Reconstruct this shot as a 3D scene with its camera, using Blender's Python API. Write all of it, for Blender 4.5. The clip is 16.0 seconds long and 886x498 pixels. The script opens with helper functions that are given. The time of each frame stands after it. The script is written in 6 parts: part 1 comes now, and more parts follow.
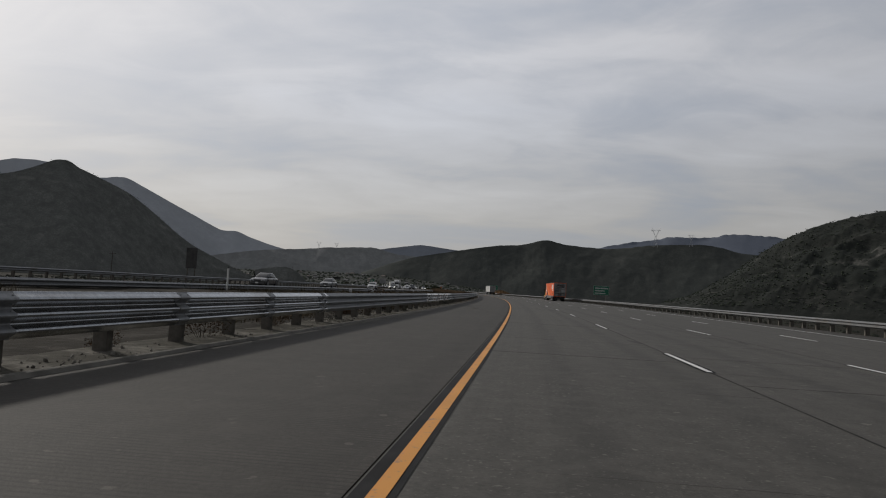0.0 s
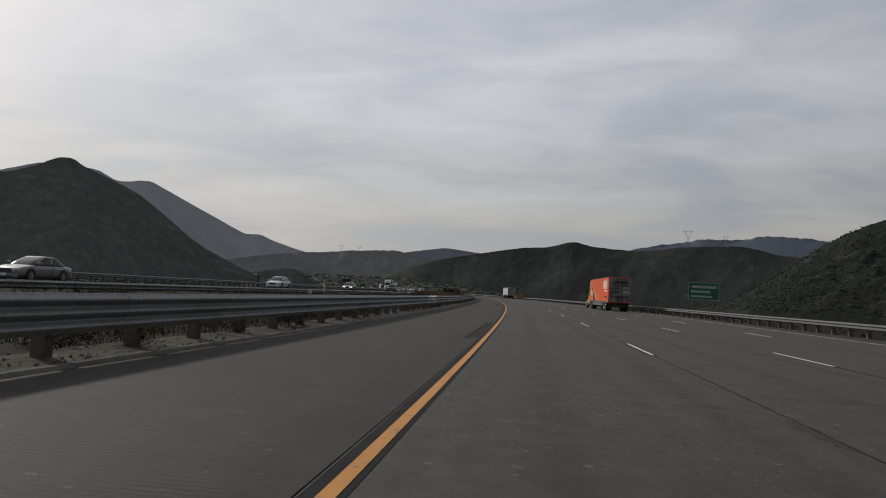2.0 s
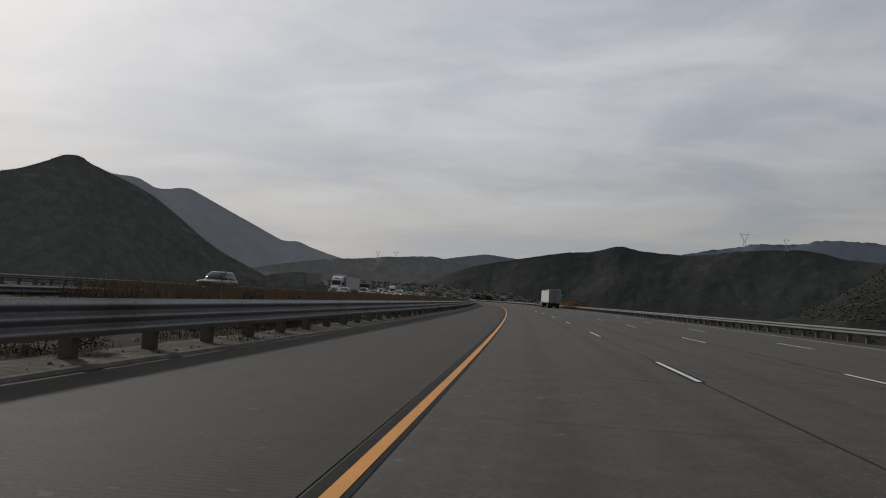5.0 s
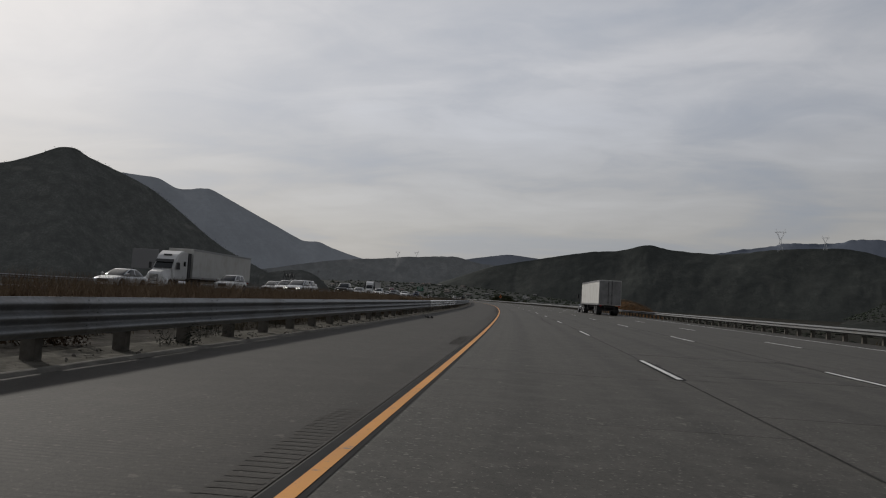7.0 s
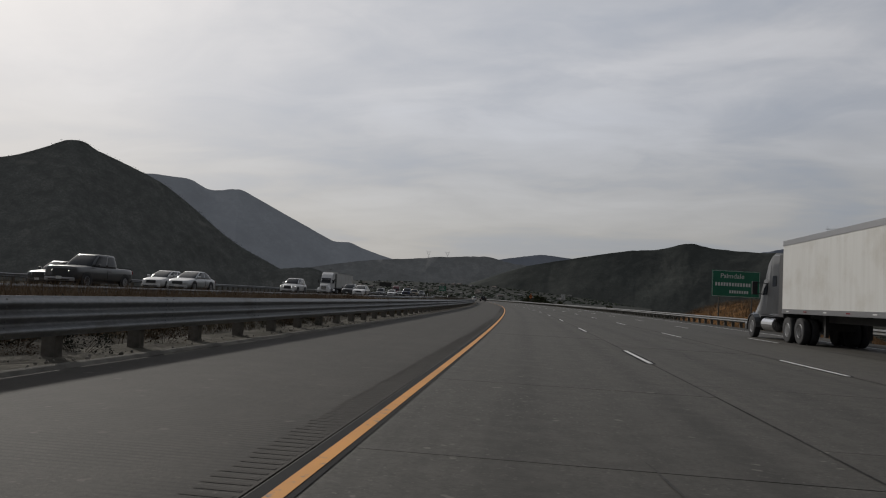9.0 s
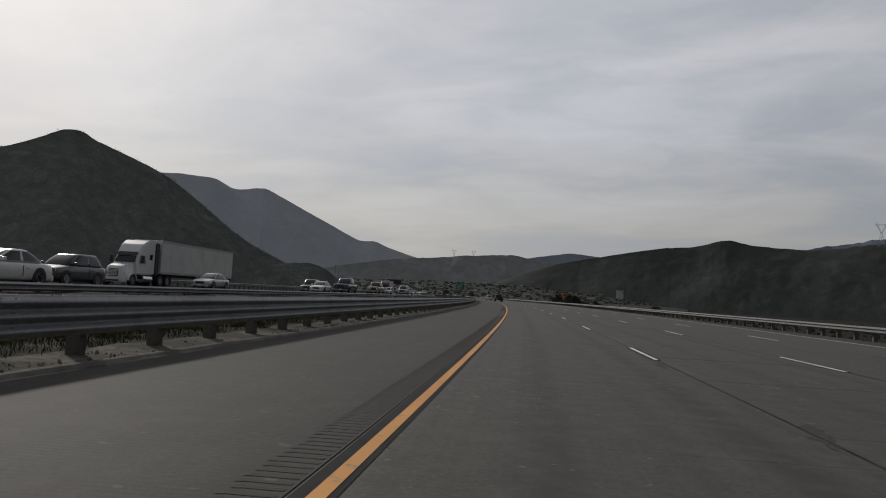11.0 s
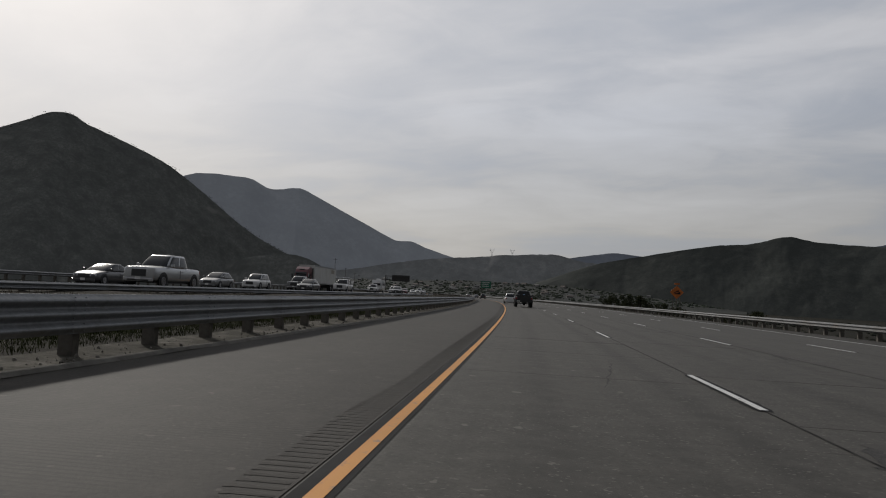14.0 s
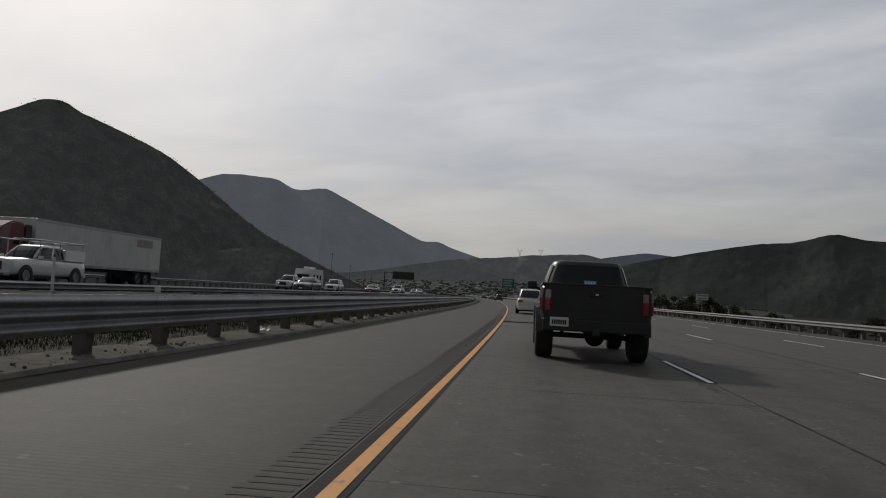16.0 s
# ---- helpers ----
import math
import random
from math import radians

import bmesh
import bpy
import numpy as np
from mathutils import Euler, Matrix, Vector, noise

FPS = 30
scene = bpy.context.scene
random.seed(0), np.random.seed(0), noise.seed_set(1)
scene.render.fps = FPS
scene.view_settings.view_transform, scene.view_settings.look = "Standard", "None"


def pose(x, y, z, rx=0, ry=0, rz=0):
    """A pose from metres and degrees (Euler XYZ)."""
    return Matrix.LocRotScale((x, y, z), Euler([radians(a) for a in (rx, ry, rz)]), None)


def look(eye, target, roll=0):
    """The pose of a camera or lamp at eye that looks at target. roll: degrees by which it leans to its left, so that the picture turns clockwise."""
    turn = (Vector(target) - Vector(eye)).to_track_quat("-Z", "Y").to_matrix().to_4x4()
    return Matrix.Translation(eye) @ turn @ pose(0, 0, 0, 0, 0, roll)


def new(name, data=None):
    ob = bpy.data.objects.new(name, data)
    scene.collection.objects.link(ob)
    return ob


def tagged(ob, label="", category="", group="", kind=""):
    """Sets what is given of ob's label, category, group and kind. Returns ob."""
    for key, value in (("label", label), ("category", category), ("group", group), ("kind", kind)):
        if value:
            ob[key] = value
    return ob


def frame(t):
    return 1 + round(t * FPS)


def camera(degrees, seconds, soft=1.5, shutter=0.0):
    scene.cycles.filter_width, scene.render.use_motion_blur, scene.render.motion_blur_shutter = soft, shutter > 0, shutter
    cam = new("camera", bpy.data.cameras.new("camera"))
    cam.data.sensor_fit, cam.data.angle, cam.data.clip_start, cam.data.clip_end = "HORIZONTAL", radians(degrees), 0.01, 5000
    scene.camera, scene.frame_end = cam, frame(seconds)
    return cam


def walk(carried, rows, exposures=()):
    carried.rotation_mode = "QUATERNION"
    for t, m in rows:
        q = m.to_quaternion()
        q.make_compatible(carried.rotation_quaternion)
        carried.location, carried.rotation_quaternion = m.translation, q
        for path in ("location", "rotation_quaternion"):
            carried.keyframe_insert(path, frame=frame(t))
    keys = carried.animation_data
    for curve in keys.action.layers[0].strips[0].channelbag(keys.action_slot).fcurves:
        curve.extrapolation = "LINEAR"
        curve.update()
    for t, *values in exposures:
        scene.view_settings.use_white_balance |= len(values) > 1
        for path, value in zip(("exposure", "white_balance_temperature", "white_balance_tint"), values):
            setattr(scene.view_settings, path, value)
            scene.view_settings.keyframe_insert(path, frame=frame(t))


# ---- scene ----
# A freeway in a dry valley: camera drives in the inner lane of a long left-hand bend.
# s: metres along the yellow line, l: metres to the right of it.

BEND = (0.546, -0.0138)      # heading to the left, radians per km and per km squared


def heading(s):
    u = s / 1000
    return BEND[0] * u + BEND[1] * u * u


def _stations():
    xs, ys, x, y = [0.0], [0.0], 0.0, 0.0
    for i in range(2600):
        h = heading(i + 0.5)
        x, y = x - math.sin(h), y + math.cos(h)
        xs.append(x), ys.append(y)
    return xs, ys


LINE_X, LINE_Y = _stations()


def at(s, l=0.0, z=0.0):
    """The place at station s and offset l."""
    if s < 0:
        x, y, h = 0.0, s, 0.0
    else:
        i = min(int(s), 2599)
        f, h = s - i, heading(s)
        x = LINE_X[i] + (LINE_X[i + 1] - LINE_X[i]) * f
        y = LINE_Y[i] + (LINE_Y[i + 1] - LINE_Y[i]) * f
    return Vector((x + l * math.cos(h), y + l * math.sin(h), z))


def along(s, l=0.0, z=0.0, turn=0.0):
    """A pose on the road, y pointing along it."""
    p = at(s, l, z)
    return pose(p.x, p.y, p.z, 0, 0, math.degrees(heading(max(s, 0))) + turn)


# ---- camera: seconds, station, offset, turn and tilt in degrees
cam = camera(63.46, 16.0, soft=1.1)
DRIVE = [
    (0, 0, 0.75, 0.08, 3.24),
    (0.5, 17.38, 0.83, -0.01, 3.31),
    (1, 34.76, 0.925, 0.03, 3.35),
    (1.5, 52.15, 0.97, -0, 3.39),
    (2, 69.51, 1.0, -0.02, 3.43),
    (2.5, 86.86, 1.06, 0.05, 3.71),
    (3, 104.29, 1.075, 0.24, 3.75),
    (3.5, 121.9, 1.045, 0.16, 3.67),
    (4, 139.76, 0.98, 0.18, 3.76),
    (4.5, 157.82, 0.985, 0.11, 3.8),
    (5, 176.03, 1.01, 0.03, 3.84),
    (5.5, 194.3, 1.05, -0.04, 3.89),
    (6, 212.57, 1.09, -0.12, 3.93),
    (6.5, 230.8, 1.135, -0.19, 3.98),
    (7, 249.09, 1.2, -0.37, 3.82),
    (7.5, 267.2, 1.285, -0.04, 3.89),
    (8, 284.8, 1.3, -0.02, 3.89),
    (8.5, 302.08, 1.318, 0.08, 3.64),
    (9, 319.44, 1.285, 0.12, 3.76),
    (9.5, 337.22, 1.215, 0.11, 3.73),
    (10, 355.32, 1.16, 0.11, 3.69),
    (10.5, 373.61, 1.11, 0.11, 3.65),
    (11, 391.97, 1.065, 0.1, 3.62),
    (11.5, 410.3, 1.035, 0.1, 3.58),
    (12, 428.62, 1.028, -0.15, 3.62),
    (12.5, 446.9, 1.038, -0.2, 3.73),
    (13, 465.08, 1.06, -0.16, 3.69),
    (13.5, 483.17, 1.065, -0.01, 3.58),
    (14, 501.16, 1.064, -0.04, 3.54),
    (14.5, 519, 1.055, 0.02, 3.56),
    (15, 536.65, 1.03, -0.03, 3.57),
    (15.5, 554.18, 1.012, 0.07, 3.34),
    (16, 571.7, 1.01, 0.08, 3.53),
]
EYE_HEIGHT, MOUNT_TURN, MOUNT_ROLL = 1.111, 7.18, 3.165
rows = []
for t, s, l, turn, tilt in DRIVE:
    eye = at(s, l, EYE_HEIGHT)
    yaw = heading(s) + radians(MOUNT_TURN + turn)
    aim = Vector((-math.sin(yaw) * math.cos(radians(tilt)), math.cos(yaw) * math.cos(radians(tilt)), math.sin(radians(tilt))))
    rows.append((t, look(eye, eye + aim * 10, MOUNT_ROLL)))
walk(cam, rows, exposures=[(0, 0.0), (2.5, 0.0), (6.5, -0.12), (16, -0.12)])

# ---- world, sun
SUN_AZ, SUN_EL = radians(-56), radians(29)      # azimuth from +y towards +x
world = bpy.data.worlds.new("sky")
scene.world = world
world.use_nodes = True


class Nodes:
    """Short hand for building node trees."""

    def __init__(self, tree):
        self.t = tree
        tree.nodes.clear()

    def add(self, kind, _set=None, **inputs):
        n = self.t.nodes.new(kind)
        for k, v in (_set or {}).items():
            if k == "operation":
                n.operation = v
            elif k == "blend_type":
                n.blend_type = v
            elif k == "data_type":
                n.data_type = v
            elif k == "sky_type":
                n.sky_type = v
            elif k == "feature":
                n.feature = v
            elif k == "noise_dimensions":
                n.noise_dimensions = v
        for k, v in inputs.items():
            key = int(k[1:]) if k[0] == "i" and k[1:].isdigit() else k.replace("_", " ")
            if isinstance(v, bpy.types.NodeSocket):
                self.t.links.new(v, n.inputs[key])
            else:
                n.inputs[key].default_value = v
        return n

    def math(self, op, a, b=0.0, clamp=False):
        n = self.add("ShaderNodeMath", {"operation": op}, i0=a, i1=b)
        n.use_clamp = clamp
        return n.outputs[0]

    def mix(self, f, a, b, mode="MIX"):
        n = self.add("ShaderNodeMix", {"data_type": "RGBA", "blend_type": mode}, i0=f, i6=a, i7=b)
        return n.outputs[2]

    def noise(self, vec, scale, detail=4.0, rough=0.55, dist=0.0):
        return self.add("ShaderNodeTexNoise", Vector=vec, Scale=scale, Detail=detail, Roughness=rough, Distortion=dist).outputs["Fac"]

    def ramp(self, f, stops):
        n = self.add("ShaderNodeValToRGB", Fac=f)
        e = n.color_ramp.elements
        while len(e) < len(stops):
            e.new(0.5)
        for i, (p, c) in enumerate(stops):
            e[i].position, e[i].color = p, (*c, 1.0) if len(c) == 3 else c
        return n.outputs["Color"]

    def grey(self, f, lo, hi, a=0.0, b=1.0):
        n = self.add("ShaderNodeMapRange", i0=f, i1=lo, i2=hi, i3=a, i4=b)
        return n.outputs[0]


def build_sky():
    n = Nodes(world.node_tree)
    sky = n.add("ShaderNodeTexSky", {"sky_type": "NISHITA"})
    sky.sun_disc, sky.sun_elevation, sky.sun_rotation = False, SUN_EL, SUN_AZ % (2 * math.pi)
    sky.dust_density = 2.0
    blue = n.add("ShaderNodeVectorMath", {"operation": "SCALE"}, i0=sky.outputs[0], Scale=0.045).outputs[0]
    way = n.add("ShaderNodeTexCoord").outputs["Generated"]
    sep = n.add("ShaderNodeSeparateXYZ", Vector=way)
    up = n.math("MAXIMUM", sep.outputs[2], 0.0)
    # high cloud sheet seen in perspective: brighter overhead, a blue-grey band, warm and even at the horizon
    depth = n.math("ADD", up, 0.16)
    flat = n.add("ShaderNodeCombineXYZ", X=n.math("DIVIDE", sep.outputs[0], depth), Y=n.math("DIVIDE", sep.outputs[1], depth), Z=0.0).outputs[0]
    turned = n.add("ShaderNodeMapping", Vector=flat, Rotation=(0, 0, radians(-32)), Scale=(0.72, 1.1, 1.0), Location=(0.35, 0.1, 0)).outputs[0]
    broad = n.noise(turned, 0.85, 3.0, 0.5, 0.8)
    middle = n.noise(turned, 2.3, 5.0, 0.55, 1.0)
    fine = n.noise(turned, 6.5, 6.0, 0.62, 0.8)
    cover = n.math("ADD", n.math("MULTIPLY", broad, 0.64), n.math("ADD", n.math("MULTIPLY", middle, 0.28), n.math("MULTIPLY", fine, 0.08)))
    base = n.ramp(up, [(0.0, (0.43, 0.418, 0.405)), (0.09, (0.46, 0.452, 0.442)), (0.17, (0.475, 0.482, 0.50)), (0.25, (0.535, 0.552, 0.595)), (0.38, (0.655, 0.655, 0.68)), (0.55, (0.34, 0.345, 0.365))])
    thick = n.grey(cover, 0.36, 0.64, 0.85, 1.22)
    even = n.grey(up, 0.02, 0.16, 0.35, 1.0)
    thick = n.math("ADD", n.math("MULTIPLY", n.math("SUBTRACT", thick, 1.0), even), 1.0)
    sheet = n.add("ShaderNodeVectorMath", {"operation": "SCALE"}, i0=base, Scale=thick).outputs[0]
    blueness = n.math("MULTIPLY", n.grey(cover, 0.38, 0.52, 1.0, 0.0), even)
    sheet = n.mix(n.math("MULTIPLY", blueness, 0.55), sheet, (0.39, 0.445, 0.54, 1))
    # the veiled sun brightens the sheet around it
    sun = Vector((math.sin(SUN_AZ) * math.cos(SUN_EL), math.cos(SUN_AZ) * math.cos(SUN_EL), math.sin(SUN_EL)))
    dot = n.add("ShaderNodeVectorMath", {"operation": "DOT_PRODUCT"}, i0=way, i1=sun).outputs["Value"]
    glow = n.math("POWER", n.math("MAXIMUM", dot, 0.0), 9.0)
    sheet = n.mix(n.math("MULTIPLY", glow, 0.66), sheet, (1.15, 1.10, 1.06, 1))
    both = n.mix(0.90, blue, sheet)
    # thin cloud scatters forward: the half of the sky away from the sun is duller
    side = n.grey(dot, -0.6, 0.70, 0.34, 1.0)
    bg = n.add("ShaderNodeBackground", Color=both, Strength=side)
    n.add("ShaderNodeOutputWorld", Surface=bg.outputs[0])


build_sky()
lamp = bpy.data.lights.new("sun", "SUN")
lamp.energy, lamp.angle, lamp.color = 2.1, radians(4), (1.0, 0.95, 0.88)
sun_ob = new("sun", lamp)
sun_ob.matrix_world = look((0, 0, 0), (-math.sin(SUN_AZ) * math.cos(SUN_EL), -math.cos(SUN_AZ) * math.cos(SUN_EL), -math.sin(SUN_EL)))
scene.view_settings.exposure = 0.0

# ---- materials


def material(name, color, rough=0.6, metal=0.0, build=None, coat=0.0, bump=None, gloss=0.5):
    """Principled material; build(n, base) may return a colour socket, bump a (scale, strength, distance) triple."""
    m = bpy.data.materials.new(name)
    m.use_nodes = True
    n = Nodes(m.node_tree)
    p = n.add("ShaderNodeBsdfPrincipled", Roughness=rough, Metallic=metal)
    p.inputs["Coat Weight"].default_value = coat
    p.inputs["Specular IOR Level"].default_value = 0.05 if rough > 0.92 else gloss
    c = (*color, 1.0)
    if build:
        got = build(n, c)
        col, rgh = got if isinstance(got, tuple) else (got, None)
        n.t.links.new(col, p.inputs["Base Color"])
        if rgh is not None:
            n.t.links.new(rgh, p.inputs["Roughness"])
    else:
        p.inputs["Base Color"].default_value = c
    if bump:
        pos = n.add("ShaderNodeTexCoord").outputs["Object"]
        h = n.noise(pos, bump[0], 6.0, 0.6)
        b = n.add("ShaderNodeBump", Strength=bump[1], Distance=bump[2], Height=h)
        n.t.links.new(b.outputs[0], p.inputs["Normal"])
    n.add("ShaderNodeOutputMaterial", Surface=p.outputs[0])
    return m


def scaled(c, k):
    return (c[0] * k, c[1] * k, c[2] * k, 1.0)


def worn(spots, amount, fine=40.0):
    """Colour with cloudy variation and fine grain."""
    def build(n, c):
        pos = n.add("ShaderNodeTexCoord").outputs["Object"]
        big = n.noise(pos, spots, 5.0)
        small = n.noise(pos, fine, 3.0)
        a = n.mix(n.grey(big, 0.35, 0.65), scaled(c, 1 - amount), scaled(c, 1 + amount))
        return n.mix(n.math("MULTIPLY", small, 0.35), a, scaled(c, 1 - 1.2 * amount))
    return build


def lane_surface(tracks, joint_tint, seed, tines=0.0):
    """Road surface from its own (offset, station) coordinates: tyre tracks, oil band, stains."""
    def build(n, c):
        uv = n.add("ShaderNodeUVMap").outputs[0]
        obj = n.add("ShaderNodeObjectInfo")
        rnd = obj.outputs["Random"]
        sep = n.add("ShaderNodeSeparateXYZ", Vector=uv)
        where = n.add("ShaderNodeNewGeometry").outputs["Position"]
        patch = n.noise(where, 0.22, 5.0, 0.6)
        grit = n.noise(where, 22.0, 4.0, 0.7)
        speck = n.noise(where, 90.0, 2.0, 0.6)
        long = n.add("ShaderNodeMapping", Vector=uv, Scale=(3.2, 0.035, 1.0), Location=(seed, 0, 0)).outputs[0]
        streak = n.noise(long, 1.0, 5.0, 0.65)
        col = n.mix(n.grey(patch, 0.3, 0.7), scaled(c, 0.82), scaled(c, 1.15))
        col = n.mix(n.math("MULTIPLY", n.grey(streak, 0.38, 0.66), tracks), col, scaled(c, 0.62))
        lane = n.math("ABSOLUTE", n.math("SUBTRACT", n.math("ABSOLUTE", n.math("SUBTRACT", sep.outputs[0], 0.36)), 0.85))
        band = n.math("MULTIPLY", n.grey(lane, 0.30, 0.06), n.grey(n.noise(where, 0.07, 3.0), 0.1, 0.45, 0.35, 1.0))
        col = n.mix(n.math("MULTIPLY", band, tracks * 1.25), col, scaled(c, 0.55))
        col = n.mix(n.math("MULTIPLY", n.grey(rnd, 0.0, 1.0), joint_tint), col, scaled(c, 0.8))
        col = n.mix(n.math("MULTIPLY", n.grey(grit, 0.42, 0.66), 0.8), col, scaled(c, 0.52))
        ravel = n.math("MULTIPLY", n.grey(n.noise(where, 0.12, 3.0), 0.42, 0.62), n.grey(n.noise(where, 34.0, 2.0, 0.6), 0.57, 0.66))
        col = n.mix(n.math("MULTIPLY", ravel, 0.75), col, scaled(c, 0.36))
        stone = n.math("MULTIPLY", n.grey(n.noise(where, 0.16, 3.0), 0.40, 0.60), n.grey(n.noise(where, 26.0, 2.0, 0.5), 0.64, 0.69))
        col = n.mix(n.math("MULTIPLY", stone, 0.8), col, scaled(c, 2.1))
        mottle = n.noise(where, 2.6, 4.0, 0.65)
        col = n.mix(n.math("MULTIPLY", n.grey(mottle, 0.45, 0.68), 0.35), col, scaled(c, 1.35))
        col = n.mix(n.math("MULTIPLY", n.grey(speck, 0.62, 0.75), 0.5), col, scaled(c, 1.5))
        chip = n.noise(where, 5.0, 2.0, 0.5)
        col = n.mix(n.math("MULTIPLY", n.grey(chip, 0.70, 0.72), 0.7), col, scaled(c, 1.9))
        if tines:
            wave = n.math("SINE", n.math("MULTIPLY", n.math("ADD", sep.outputs[1], n.math("MULTIPLY", patch, 0.05)), 6.2832 / 0.075))
            cut = n.math("MULTIPLY", n.grey(wave, 0.1, 0.9), n.grey(n.noise(where, 0.9, 4.0, 0.6), 0.38, 0.60))
            col = n.mix(n.math("MULTIPLY", cut, tines), col, scaled(c, 0.45))
        return col
    return build


CONCRETE = material("grooved_concrete", (0.076, 0.071, 0.0625), 0.75, build=lane_surface(0.85, 0.3, 0.0), bump=(60, 0.25, 0.01), gloss=0.22)
SHOULDER = material("shoulder_concrete", (0.049, 0.0445, 0.0385), 0.8, build=lane_surface(0.4, 0.1, 7.3, 0.8), bump=(45, 0.3, 0.012), gloss=0.22)
JOINT = material("joint_sealant", (0.058, 0.055, 0.050), 0.8, gloss=0.2)
SEAM = material("ravelled_joint", (0.032, 0.031, 0.029), 0.85, build=worn(3.0, 0.6), bump=(20, 0.8, 0.02), gloss=0.15)
BLACK_BORDER = material("black_contrast_paint", (0.017, 0.017, 0.0175), 0.8, build=worn(2.0, 0.35), gloss=0.1)


def chipped(n, c):
    where = n.add("ShaderNodeNewGeometry").outputs["Position"]
    wear = n.noise(where, 7.0, 6.0, 0.7)
    dirt = n.noise(where, 0.6, 3.0)
    col = n.mix(n.grey(dirt, 0.3, 0.7), scaled(c, 0.78), c)
    return n.mix(n.grey(wear, 0.58, 0.68), col, (0.13, 0.125, 0.12, 1))


YELLOW = material("yellow_road_paint", (0.64, 0.265, 0.026), 0.6, build=chipped)
WHITE = material("white_road_paint", (0.66, 0.66, 0.64), 0.6, build=chipped)


def galvanised(n, c):
    where = n.add("ShaderNodeNewGeometry").outputs["Position"]
    zinc = n.noise(where, 14.0, 3.0, 0.6)
    stain = n.noise(where, 0.9, 5.0, 0.6)
    col = n.mix(n.grey(zinc, 0.35, 0.65), scaled(c, 0.85), scaled(c, 1.12))
    return n.mix(n.math("MULTIPLY", n.grey(stain, 0.52, 0.70), 0.55), col, (0.10, 0.085, 0.07, 1))


STEEL = material("galvanised_steel", (0.215, 0.222, 0.228), 0.55, 0.35, build=galvanised)
# outer rail: the same steel in a darker even tone
OUTER_STEEL = material("dull_old_steel", (0.125, 0.128, 0.130), 0.6, 0.3, build=galvanised)
FRESH_STEEL = material("new_galvanised_steel", (0.33, 0.34, 0.35), 0.22, 0.95, build=galvanised)
POST_WOOD = material("weathered_post_wood", (0.105, 0.095, 0.080), 0.9, build=worn(6.0, 0.35), bump=(40, 0.5, 0.01))


def hillside(green, soil, bare, scale, dark=0.6):
    """Dry chaparral: brush in clumps over bare soil, with lighter scars."""
    def build(n, c):
        pos = n.add("ShaderNodeNewGeometry").outputs["Position"]
        brush = n.noise(pos, 0.055 * scale, 8.0, 0.68)
        broad = n.noise(pos, 0.006 * scale, 6.0, 0.6, 0.5)
        scars = n.noise(pos, 0.016 * scale, 6.0, 0.6, 1.0)
        dots = n.noise(pos, 0.30 * scale, 3.0, 0.7)
        a = n.mix(n.grey(broad, 0.38, 0.62), (*green, 1), (*soil, 1))
        a = n.mix(n.grey(brush, 0.38, 0.62), scaled(green, dark), a)
        grain = n.noise(pos, 0.8 * scale, 2.0, 0.8)
        a = n.mix(n.math("MULTIPLY", n.grey(dots, 0.40, 0.62), 0.75), a, scaled(green, dark))
        a = n.mix(n.math("MULTIPLY", n.grey(grain, 0.45, 0.65), 0.6), a, scaled(green, dark))
        return n.mix(n.math("MULTIPLY", n.grey(scars, 0.60, 0.72), 0.6), a, (*bare, 1))
    return build


# haze over the peak is put into this slope as a paler base colour
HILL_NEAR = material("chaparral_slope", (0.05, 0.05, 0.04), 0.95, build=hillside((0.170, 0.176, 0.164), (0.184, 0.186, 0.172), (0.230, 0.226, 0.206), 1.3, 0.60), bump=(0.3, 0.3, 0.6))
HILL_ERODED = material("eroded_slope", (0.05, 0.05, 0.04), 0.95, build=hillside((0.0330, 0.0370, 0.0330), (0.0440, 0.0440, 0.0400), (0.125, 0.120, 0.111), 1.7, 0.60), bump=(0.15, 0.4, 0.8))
# distance haze is put into the next six base colours as grey and blue
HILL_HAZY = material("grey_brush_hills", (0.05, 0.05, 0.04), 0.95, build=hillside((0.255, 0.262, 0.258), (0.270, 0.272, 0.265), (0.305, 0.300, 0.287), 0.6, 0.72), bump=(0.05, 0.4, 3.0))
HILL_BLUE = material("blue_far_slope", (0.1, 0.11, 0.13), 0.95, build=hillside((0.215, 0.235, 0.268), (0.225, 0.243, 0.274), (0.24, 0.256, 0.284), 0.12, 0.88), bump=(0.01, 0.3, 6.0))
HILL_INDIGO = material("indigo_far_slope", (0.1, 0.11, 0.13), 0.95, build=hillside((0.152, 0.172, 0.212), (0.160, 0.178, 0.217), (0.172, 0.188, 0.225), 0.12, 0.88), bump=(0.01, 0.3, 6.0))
HILL_TOWN = material("settled_dry_slope", (0.05, 0.05, 0.04), 0.95, build=hillside((0.068, 0.072, 0.068), (0.076, 0.078, 0.072), (0.098, 0.095, 0.087), 0.6, 0.66), bump=(0.05, 0.4, 3.0))
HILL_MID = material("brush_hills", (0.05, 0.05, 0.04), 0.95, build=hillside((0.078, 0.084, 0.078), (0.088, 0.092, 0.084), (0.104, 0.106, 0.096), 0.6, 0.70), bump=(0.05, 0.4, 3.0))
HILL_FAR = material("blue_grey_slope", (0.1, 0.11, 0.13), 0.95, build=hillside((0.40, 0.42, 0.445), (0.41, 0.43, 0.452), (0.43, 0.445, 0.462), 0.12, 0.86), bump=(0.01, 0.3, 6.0))


